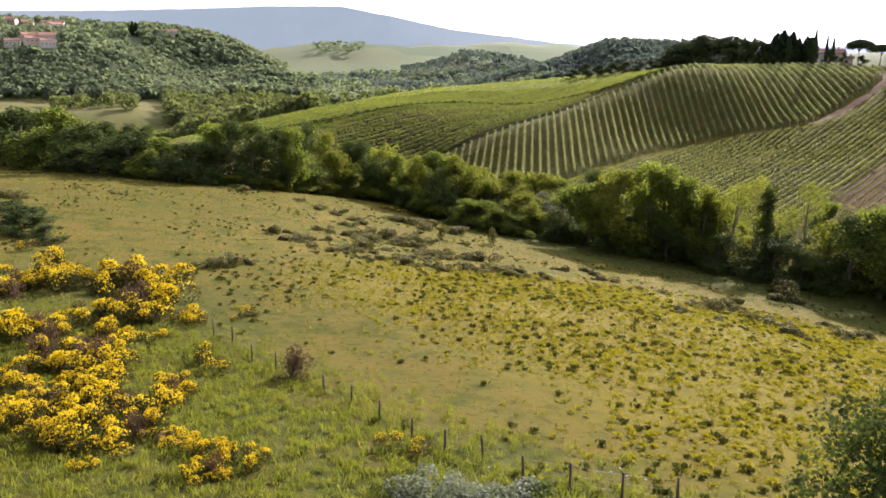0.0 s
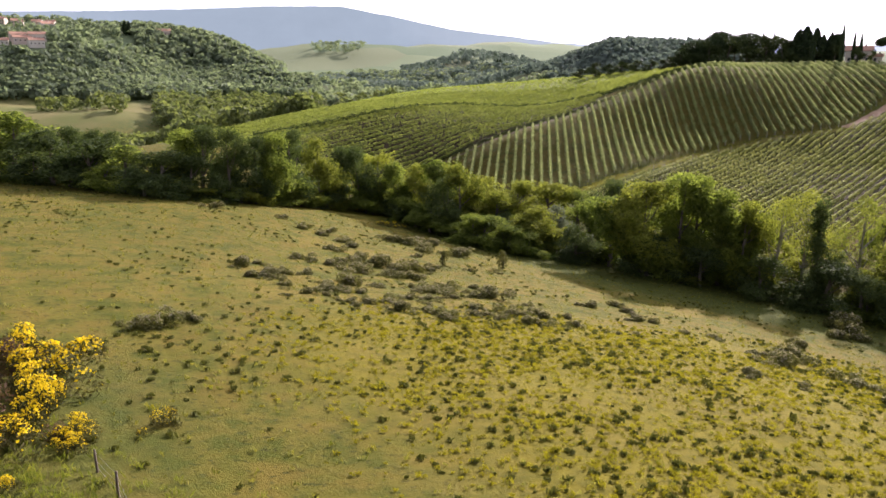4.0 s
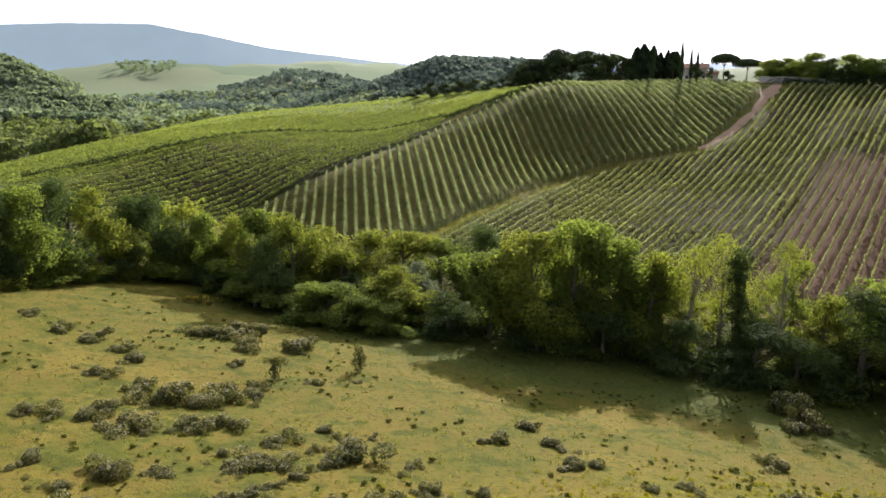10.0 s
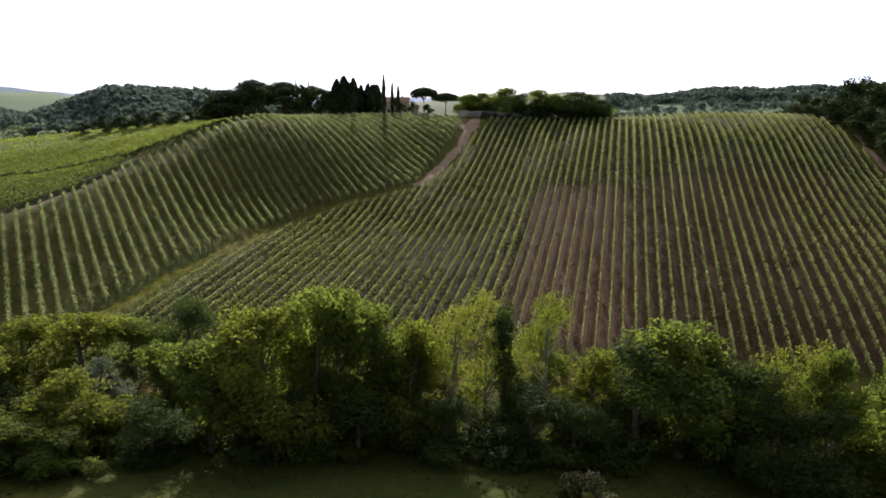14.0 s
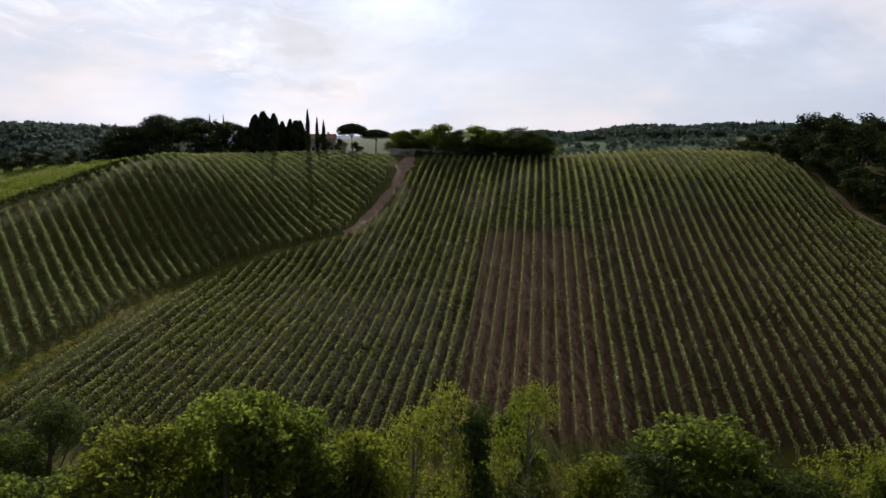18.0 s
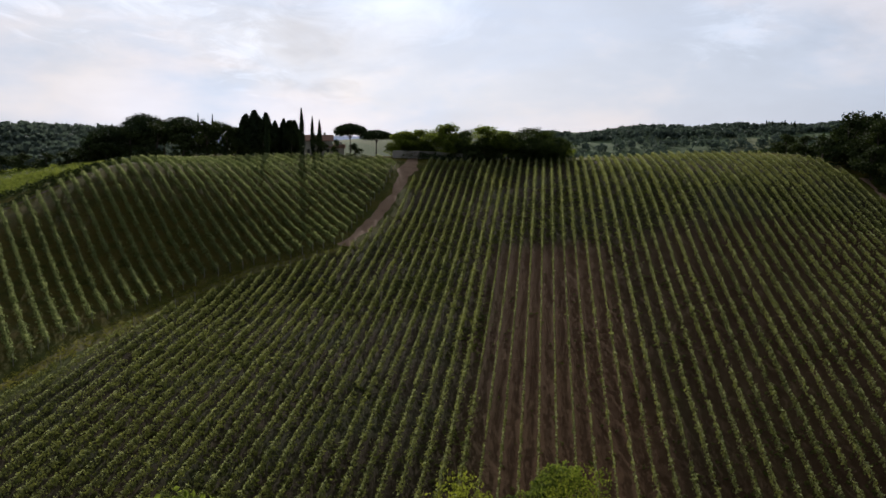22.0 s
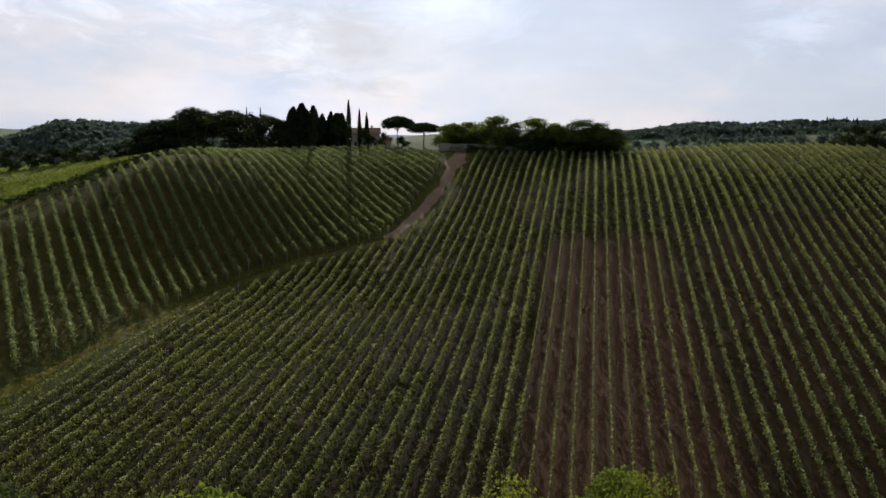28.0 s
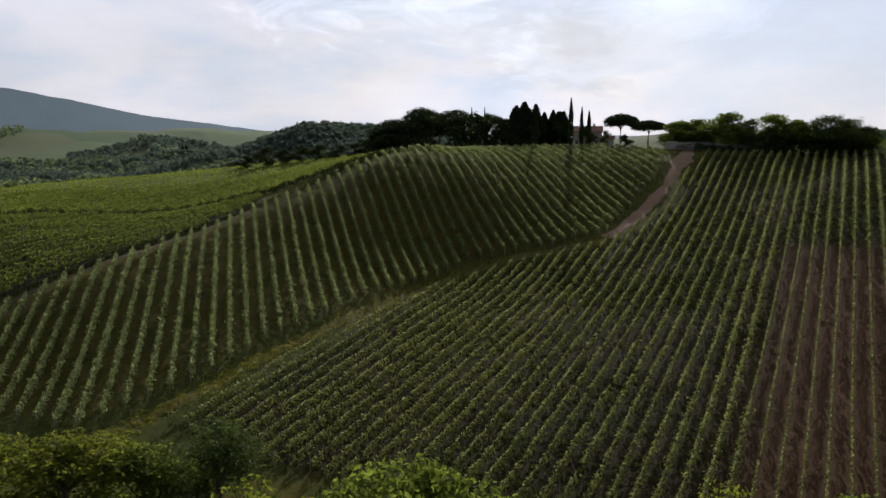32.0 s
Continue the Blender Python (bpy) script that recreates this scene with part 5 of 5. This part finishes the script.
spots = np.stack([px[slope], py[slope]], 1)
tufts("meadow_grass", spots, _rng.uniform(0.3, 0.6, len(spots)), 12, LEAF["tall_grass"], 82, "tall unmown grass on the near slope", 0.45, 0.05)
px, py = _rng.uniform(-110, 95, 13000), _rng.uniform(28, 205, 13000)
keep = in_meadow(px, py)
spots = np.stack([px[keep], py[keep]], 1)
tufts("meadow_grass", spots, _rng.uniform(0.18, 0.4, len(spots)), 5, LEAF["meadow"], 83, "short dry grass of the grazed meadow", 0.6, 0.16)
px, py = _rng.uniform(-130, 150, 40000), _rng.uniform(285, 500, 40000)
keep = inside(LIGHT_FIELD, px, py)
spots = np.stack([px[keep], py[keep]], 1)
tufts("young_vines", spots, _rng.uniform(0.35, 0.75, len(spots)), 4, LEAF["crop"], 84, "pale green low crop covering the hill's back", 0.7, 0.3)


px, py = _rng.uniform(30, 245, 90000), _rng.uniform(110, 312, 90000)
clump = np.array([noise.noise(Vector((x * 0.05, y * 0.05, 9.0))) for x, y in zip(px, py)])
bare = inside(BROWN_PATCH, px, py)
right = inside(RIGHT_SOIL, px, py)
keep = inside(VINEYARD_EAST, px, py) & (_rng.random(len(px)) < np.clip(0.55 + 1.6 * clump, 0.05, 1.0) * np.where(bare, 0.05, np.where(right, 0.3, 1.0)))
spots = np.stack([px[keep], py[keep]], 1)
tufts("weeds", spots, _rng.uniform(0.2, 0.5, len(spots)), 7, LEAF["weeds"], 87, "low green weeds growing between the vine rows", 0.9, 0.25)
line = np.array([(28, 235), (43, 244.5), (55, 253.5), (74, 265.5), (96, 277), (112, 279.5), (134, 275)], float)
along = _rng.uniform(0, 6, 3600)
px, py = np.interp(along, range(7), line[:, 0]) + _rng.normal(size=3600) * 1.0, np.interp(along, range(7), line[:, 1]) + _rng.normal(size=3600) * 1.0
tufts("verge_grass", np.stack([px, py], 1), _rng.uniform(0.2, 0.45, 3600), 7, LEAF["meadow"], 88, "long yellowish grass on the headland", 0.6, 0.1)


def stone(x, y, size, seed):
    rng = np.random.default_rng(seed)
    bm = bmesh.new()
    bmesh.ops.create_icosphere(bm, subdivisions=2, radius=0.5)
    for v in bm.verts:
        v.co *= 1 + 0.35 * noise.noise(v.co * 2.2 + Vector((seed, 0, 0)))
        v.co.z *= 0.6
    me = bpy.data.meshes.new("stone")
    bm.to_mesh(me)
    bm.free()
    me.materials.append(STONE)
    ob = new("stone", me)
    ob.matrix_basis = Matrix.LocRotScale((x, y, height(x, y) + size * 0.1), Euler((0, 0, rng.uniform(0, 6))), (size, size * 0.8, size))
    return tagged(ob, "pale limestone rock lying in the grass by the fence", "stone", group="stones")


for k, (x, y) in enumerate(((8.0, 35.6), (8.9, 35.2), (21.4, 42.2), (20.6, 41.8), (13.6, 33.8)) * 4):
    stone(x + _rng.normal() * 0.7, y + _rng.normal() * 0.6, _rng.uniform(0.08, 0.2), 130 + k)
for k in range(16):
    stone(2 + _rng.normal() * 5 + k * 0.5, 36 + _rng.normal() * 1.6 - k * 0.25, _rng.uniform(0.1, 0.26), 90 + k)


# ---- the hilltop farm ----
HILL_PINES = [
    (126.8, 411.7, 12.7, 15.7, "domed"), (136.7, 405.6, 16.1, 16.7, "domed"), (146.2, 396.1, 14.2, 14.9, "domed"),
    (136.4, 421.9, 11.2, 14.0, "domed"), (148.6, 418.0, 12.5, 14.1, "domed"), (153.8, 384.8, 12.1, 13.5, "dark"),
    (157.0, 379.8, 8.1, 7.7, "dark"), (185.4, 345.3, 11.7, 10.8, "umbrella"),
    (191.5, 338.6, 9.4, 10.8, "umbrella"), (176.7, 341.6, 5.9, 3.4, "dark"),
]
HILL_CYPRESSES = [
    (158.7, 409.0, 15.8, 1.4), (158.4, 395.9, 15.1, 1.3), (159.3, 370.6, 15.4, 7.2), (160.3, 367.8, 15.8, 5.9),
    (164.0, 370.3, 16.1, 6.8), (157.5, 353.4, 14.5, 2.2), (168.4, 365.6, 12.4, 5.9), (172.6, 367.8, 13.2, 5.5),
    (172.3, 362.1, 12.4, 6.4), (163.7, 341.6, 16.4, 2.1), (173.5, 350.8, 13.4, 1.7), (176.6, 351.2, 12.3, 2.0),
]
HILL_TREES = [
    (191.3, 323.7, 7.7, 8.0, "mid"), (197.5, 321.3, 8.7, 9.0, "mid"), (202.7, 314.4, 10.9, 10.8, "mid"), (207.4, 310.4, 8.9, 8.0, "dark"),
    (211.6, 303.8, 10.6, 10.3, "mid"), (215.1, 297.7, 9.5, 8.4, "mid"), (218.7, 291.3, 10.3, 11.5, "dark"), (222.4, 287.3, 9.5, 10.2, "dark"),
    (223.5, 283.3, 7.4, 6.9, "dark"),
]
_rng = np.random.default_rng(100)
for x, y, tall, wide, kind in HILL_PINES:
    if kind in ("umbrella", "domed"):
        tall, wide = tall * 14 / 12, wide
    plant(kind, x, y, tall, wide, _rng, "dark round-headed tree beside the farmhouse" if kind == "dark" else "", "hilltop pines" if kind in ("umbrella", "domed") else "hilltop trees")
for x, y, tall, wide in ((122, 404, 10, 15), (129, 399, 11, 15), (136, 393, 12, 15), (143, 387, 12, 15), (149, 381, 12, 13), (154, 375, 11, 12), (118, 409, 8, 12), (158, 368, 8, 9), (161, 362, 7, 8), (173.5, 347.0, 6.5, 6), (187, 345, 4.5, 5), (170, 359, 8, 7), (157, 374, 10, 9)):
    plant("wood", x, y, tall, wide, _rng, "dark bushy tree under the stone pines", "hilltop trees")
for k in range(9):
    plant("wood", 74 + k * 6.5, 437 - k * 3.2 + _rng.uniform(-2, 2), _rng.uniform(4.5, 7.5), _rng.uniform(8, 11), _rng, "low dark tree at the edge of the pale crop", "crest trees")
for x, y, tall, wide in HILL_CYPRESSES:
    stems = ((0.0, 0.0),) if wide < 3 else ((_rng.uniform(-0.4, -0.1), -0.12), (_rng.uniform(0.1, 0.45), -0.05), (_rng.uniform(-0.2, 0.2), 0.3))
    for u, v in stems:
        plant("cypress", x + u * wide, y + v * wide, tall * (_rng.uniform(0.80, 1.0) if wide > 3 else 1.0) * 14 / 12, wide * (_rng.uniform(0.8, 1.0) if wide > 3 else 1.0) * 10 / 2.4, _rng, "", "hilltop cypresses")
for x, y, tall, wide, kind in HILL_TREES:
    plant("fine_dark" if kind == "dark" else "fine_mid", x, y, tall * 1.1, wide * 1.55, _rng, "bushy green tree at the head of the vineyard", "hilltop trees")


for k in range(10):
    plant("fine_dark" if k % 3 else "fine_mid", 192.5 + k * 3.5 + _rng.uniform(-1, 1), 325 - k * 4.2 + _rng.uniform(-1, 1), _rng.uniform(7.0, 9.0), _rng.uniform(11, 13.5), _rng, "bushy green tree at the head of the vineyard", "hilltop trees")
for k in range(3, 10):
    plant("wood", 193 + k * 3.2, 321 - k * 3.9 + _rng.uniform(-1.5, 1.5), _rng.uniform(4.5, 6.5), _rng.uniform(7, 9.5), _rng, "low dark bush filling the tree belt above the vines", "hilltop bushes")


def house(x, y, turn, long, deep, eaves, rise, wall_material, label, group, windows=3):
    """A farmhouse with a tiled saddle roof, framed windows with sills and a plank door."""
    ob = tagged(new("house"), label, "house", group=group)
    ob.matrix_basis = pose(x, y, height(x, y), 0, 0, turn)
    v, f = box((-long / 2, -deep / 2, -3.0), (long / 2, deep / 2, eaves))
    part("wall", mesh_of("wall", v, f, wall_material), ob)
    o, th = 0.45, 0.16
    for side in (-1, 1):
        y0, y1 = side * (deep / 2 + o), 0.0
        z0, z1 = eaves - o * rise / (deep / 2), eaves + rise
        a = np.array([(-long / 2 - o, y0, z0), (long / 2 + o, y0, z0), (long / 2 + o, y1, z1), (-long / 2 - o, y1, z1)])
        vv = np.concatenate([a, a + (0, 0, th)])
        ff = np.array([(3, 2, 1, 0), (4, 5, 6, 7), (0, 1, 5, 4), (1, 2, 6, 5), (2, 3, 7, 6), (3, 0, 4, 7)])
        part("roof", mesh_of("roof", vv, ff, ROOF_TILE), ob, "terracotta tiled roof")
    for s in (-1, 1):
        vv = np.array([(s * (long / 2 - 0.02), -deep / 2, eaves), (s * (long / 2 - 0.02), deep / 2, eaves), (s * (long / 2 - 0.02), 0, eaves + rise),
                       (s * (long / 2 - 0.3), -deep / 2, eaves), (s * (long / 2 - 0.3), deep / 2, eaves), (s * (long / 2 - 0.3), 0, eaves + rise)])
        part("gable", mesh_of("gable", vv, np.array([(0, 1, 2), (5, 4, 3)]), wall_material), ob)
    v, f = box((long * 0.2, -0.5, eaves + rise * 0.5), (long * 0.2 + 0.7, 0.2, eaves + rise + 0.9))
    part("chimney", mesh_of("chimney", v, f, wall_material), ob)
    storeys = max(1, int(eaves // 2.7))
    for st in range(storeys):
        for k in range(windows):
            cx, cz = -long / 2 + long * (k + 0.5) / windows, 1.5 + st * 2.8
            for side in (-1, 1):
                fy = side * deep / 2
                lo, hi = sorted((fy - side * 0.05, fy + side * 0.06))
                v, f = box((cx - 0.55, lo, cz - 0.7), (cx + 0.55, hi, cz + 0.7))
                w = part("window", mesh_of("window", v, f, WOOD_DOOR), ob, "dark window with brown frame")
                lo, hi = sorted((fy + side * 0.055, fy + side * 0.075))
                v, f = box((cx - 0.42, lo, cz - 0.57), (cx + 0.42, hi, cz + 0.57))
                part("pane", mesh_of("pane", v, f, GLASS), w)
                lo, hi = sorted((fy, fy + side * 0.16))
                v, f = box((cx - 0.65, lo, cz - 0.82), (cx + 0.65, hi, cz - 0.72))
                part("sill", mesh_of("sill", v, f, WALL_STONE), w)
    return ob


house(178.0, 354.5, -32, 10.0, 7.0, 5.2, 1.8, PLASTER, "pale plastered farmhouse behind dark cypresses", "farm buildings")
house(182.5, 349.5, -32, 5.0, 4.0, 2.9, 1.0, PLASTER, "low white outbuilding under umbrella pines", "farm buildings", 1)


def long_wall():
    a, b = np.array((187.0, 323.5)), np.array((206.0, 306.0))
    wall = tagged(new("boundary_wall"), "long pale rendered wall beside the farm track", "wall")
    wall.location = (*a, height(*a))
    n = 8
    for k in range(n):
        p, q = a + (b - a) * k / n, a + (b - a) * (k + 1) / n
        g = min(height(*p), height(*q)) - wall.location.z
        ang = math.degrees(math.atan2(*(q - p)[::-1]))
        v, f = box((0, -0.18, -0.6), (float(np.hypot(*(q - p))) - 0.02, 0.18, 2.5))
        seg = part("panel", mesh_of("panel", v, f, WALL_STONE), wall)
        seg.matrix_basis = pose(p[0] - a[0], p[1] - a[1], g, 0, 0, ang)


long_wall()


def hedge(line, tall, wide, kind, label, seed, per_m=46, leaf=0.16):
    rng = np.random.default_rng(seed)
    line = np.array(line, float)
    seg = np.hypot(*np.diff(line, axis=0).T)
    s = np.r_[0, seg.cumsum()]
    m = int(s[-1] * per_m)
    t = rng.uniform(0, s[-1], m)
    ang = rng.uniform(-0.2, np.pi + 0.2, m)
    xy = np.stack([np.interp(t, s, line[:, 0]), np.interp(t, s, line[:, 1])], 1)
    d = unit(np.stack([np.interp(t + 0.5, s, line[:, 0]) - np.interp(t - 0.5, s, line[:, 0]), np.interp(t + 0.5, s, line[:, 1]) - np.interp(t - 0.5, s, line[:, 1])], 1))
    off = np.cos(ang) * wide / 2 * rng.uniform(0.7, 1.1, m)
    xy = xy + np.stack([-d[:, 1], d[:, 0]], 1) * off[:, None]
    z = land(xy[:, 0], xy[:, 1]) + np.clip(np.sin(ang), 0, 1) ** 0.5 * tall * rng.uniform(0.3, 1.05, m) * (0.85 + 0.15 * np.sin(t * 1.3))
    nor = unit(rng.normal(size=(m, 3)))
    hd = tagged(new("hedge"), label, "hedge")
    x0, y0 = line[0]
    hd.location = (x0, y0, height(x0, y0))
    shift = np.array(hd.location)
    tagged(part("foliage", leaf_mesh("foliage", rhombs(np.c_[xy, z] - shift, nor, leaf, rng), LEAF[kind]), hd), kind="stuff")
    return hd


hedge([(191.5, 316.0), (197, 310.5), (203.5, 304)], 2.3, 2.2, "pine", "clipped dark evergreen hedge along the vineyard's head", 111, 120, 0.2)
hedge([(-75, 318), (-25, 339), (7, 373), (49, 365), (66, 341)], 2.4, 1.8, "wood", "thin dark hedge line between two crops", 112, 90, 0.22)
hedge([(66, 341), (96, 342), (118, 357), (134, 372)], 2.0, 1.6, "wood", "thin dark hedge line below the pale crop", 113, 80, 0.22)
hedge([(-10, 285.5), (16, 294.5), (61, 328), (96, 340), (112, 347)], 1.1, 1.5, "wood", "weedy dark bank beside the narrow track", 114, 40, 0.2)
hedge([(262, 214), (300, 262), (345, 300)], 2.2, 2.5, "pine", "far dark hedge on the skyline beyond the vines", 115, 60, 0.3)


# ---- distance: woods, villages and the mountain ----
VILLAGE = [(-438, 790), (-419, 794), (-403, 790), (-429, 806), (-409, 805), (-503, 911), (-489, 922), (-482, 904), (-470, 926), (-457, 914), (-446, 898),
           (-517, 926), (-460, 938)]


def far_woods(name, regions, count, seed, label, size=(7.0, 12.0), per=24, kind="far"):
    """Distant trees, each a rough tuft of large leaf masses; they stay far from the camera."""
    rng = np.random.default_rng(seed)
    quads = []
    made = 0
    centres = []
    while made < count:
        h0, h1, d0, d1, dens = regions[int(rng.integers(len(regions)))]
        if rng.random() > dens:
            continue
        h, d = radians(rng.uniform(h0, h1)), math.sqrt(rng.uniform(d0 * d0, d1 * d1))
        centres.append((math.sin(h) * d, math.cos(h) * d))
        made += 1
    c = np.array(centres)
    # no tree stands before the village's walls
    for x, y in VILLAGE:
        d, h = math.hypot(x, y), math.atan2(x, y)
        away = np.hypot(c[:, 0], c[:, 1])
        near = (np.abs(np.arctan2(c[:, 0], c[:, 1]) - h) < 11 / d) & (away < d + 8) & (away > d - 26)
        c = c[~near]
    count = len(c)
    z = land(c[:, 0], c[:, 1])
    w = rng.uniform(*size, count)
    out = unit(rng.normal(size=(count * per, 3)) + (0, 0, 0.45))
    ww = np.repeat(w, per)
    pts = np.repeat(np.c_[c, z + w * 0.42], per, 0) + out * ww[:, None] * (0.5, 0.5, 0.45) * rng.uniform(0.7, 1.05, count * per)[:, None]
    nor = unit(out + rng.normal(size=out.shape) * 0.5)
    return tagged(new(name, leaf_mesh(name, rhombs(pts, nor, ww * (0.19 if per < 50 else 0.13), rng, 0.8), LEAF[kind])), label, "woods", kind="stuff")


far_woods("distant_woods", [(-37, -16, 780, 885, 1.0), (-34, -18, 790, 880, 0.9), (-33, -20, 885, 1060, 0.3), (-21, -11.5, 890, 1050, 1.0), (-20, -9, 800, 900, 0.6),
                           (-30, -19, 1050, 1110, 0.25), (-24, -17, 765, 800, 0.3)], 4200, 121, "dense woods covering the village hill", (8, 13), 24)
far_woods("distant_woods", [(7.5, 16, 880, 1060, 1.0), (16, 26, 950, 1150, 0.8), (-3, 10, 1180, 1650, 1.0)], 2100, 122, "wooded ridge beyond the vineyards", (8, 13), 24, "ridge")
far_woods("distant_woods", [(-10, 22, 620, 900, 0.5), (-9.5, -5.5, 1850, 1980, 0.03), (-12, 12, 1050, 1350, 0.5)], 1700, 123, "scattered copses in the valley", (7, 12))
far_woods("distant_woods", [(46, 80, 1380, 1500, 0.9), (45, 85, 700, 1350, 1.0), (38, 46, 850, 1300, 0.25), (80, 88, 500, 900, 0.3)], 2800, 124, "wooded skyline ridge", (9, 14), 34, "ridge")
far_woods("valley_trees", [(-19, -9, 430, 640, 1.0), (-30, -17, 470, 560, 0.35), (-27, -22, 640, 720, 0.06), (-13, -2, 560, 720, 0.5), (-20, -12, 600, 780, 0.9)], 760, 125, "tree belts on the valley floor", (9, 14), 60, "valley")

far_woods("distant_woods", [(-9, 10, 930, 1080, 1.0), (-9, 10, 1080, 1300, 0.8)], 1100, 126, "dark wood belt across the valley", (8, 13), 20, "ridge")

_rng = np.random.default_rng(130)
for k, (x, y) in enumerate(VILLAGE):
    front = k < 5
    house(x, y, 28 + _rng.uniform(-30, 30), _rng.uniform(14, 20) if front else _rng.uniform(9, 15), _rng.uniform(8, 10), _rng.uniform(3.6, 5.0) if front else _rng.uniform(4.5, 6.5), 2.4,
          PINK_PLASTER if k % 2 else PLASTER, "tile-roofed village house among trees on the hill", "village houses", 4)
house(-330, 940, 20, 16, 11, 8, 2.4, PINK_PLASTER, "large pinkish villa near the wooded hilltop", "village houses", 4)
house(150, 1345, 15, 18, 9, 6, 2.2, PINK_PLASTER, "long pinkish farmhouse on a far wooded hill", "village houses", 4)
for x, y, tall in ((92, 1340, 15), (97, 1344, 17), (112, 1350, 13), (-368, 924, 17), (-365, 927, 16), (-371, 929, 14), (-318, 930, 11), (-326, 925, 10)):
    plant("cypress", x, y, tall * 14 / 12, 24, _rng, "tall dark cypress near the hill village", "village cypresses")
for k in range(9):
    h = radians(60.4 + k * 0.28 + _rng.uniform(-0.1, 0.1))
    plant("cypress", math.sin(h) * 1440, math.cos(h) * 1440, _rng.uniform(14, 21), 18, _rng, "cypress in a far skyline row", "skyline cypresses")


def mountain(name, dist, profile, base, colour, label):
    """A plain backdrop of far mountains that glows evenly, beyond everything else: heading and height angle of its
    skyline.
    """
    prof = np.array(profile, float)
    h = np.arange(prof[0, 0], prof[-1, 0], 0.2)
    e = np.interp(h, prof[:, 0], prof[:, 1])
    for _ in range(4):
        e[1:-1] = (e[:-2] + 2 * e[1:-1] + e[2:]) / 4
    e = e + np.array([0.035 * noise.noise(Vector((a * 0.9, 7.0, 0))) + 0.02 * noise.noise(Vector((a * 3.0, 1.0, 0))) for a in h])
    rows = []
    for u, back in ((0.0, -500), (0.35, -330), (0.7, -150), (1.0, 0)):
        r = dist + back
        z = base + (50 + np.tan(np.radians(e)) * dist - base) * u
        rows.append(np.stack([np.sin(np.radians(h)) * r, np.cos(np.radians(h)) * r, z], 1))
    v = np.stack(rows, 0)
    i = np.arange(v.shape[0] * v.shape[1]).reshape(v.shape[:2])
    f = np.stack([i[:-1, :-1], i[:-1, 1:], i[1:, 1:], i[1:, :-1]], -1).reshape(-1, 4)
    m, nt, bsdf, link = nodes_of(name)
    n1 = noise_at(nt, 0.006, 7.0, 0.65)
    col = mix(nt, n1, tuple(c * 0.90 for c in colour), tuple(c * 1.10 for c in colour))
    # the blue of the haze is put into the emission; the slopes glow
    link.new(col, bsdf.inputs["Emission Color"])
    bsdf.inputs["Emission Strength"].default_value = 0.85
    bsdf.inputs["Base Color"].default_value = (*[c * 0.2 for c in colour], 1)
    bsdf.inputs["Roughness"].default_value = 1.0
    return tagged(new(name, mesh_of(name, v.reshape(-1, 3), f, m, True)), label, "mountain", kind="structure")


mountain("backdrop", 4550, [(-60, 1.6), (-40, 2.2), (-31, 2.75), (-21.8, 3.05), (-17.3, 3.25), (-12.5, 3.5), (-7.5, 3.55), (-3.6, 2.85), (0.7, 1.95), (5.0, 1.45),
                                    (8.0, 1.05), (11, 0.8), (20, 0.4)], -40, (0.198, 0.258, 0.29), "long mountain on the horizon, glowing in the blue-grey of haze")
mountain("backdrop_ridge", 4300, [(-70, 0.2), (-10, 0.2), (5, 0.3), (10, 0.85), (22, 0.75), (40, 0.65), (60, 0.9), (75, 1.1), (100, 1.0), (140, 0.9)], -60, (0.33, 0.41, 0.56), "pale glowing hills at the skyline, haze put into their colour")


# models of which no copy was planted
for models, _ in TREE_KINDS.values():
    for ob in models:
        if ob.name not in USED:
            for o in list(ob.children) + [ob]:
                bpy.data.objects.remove(o)
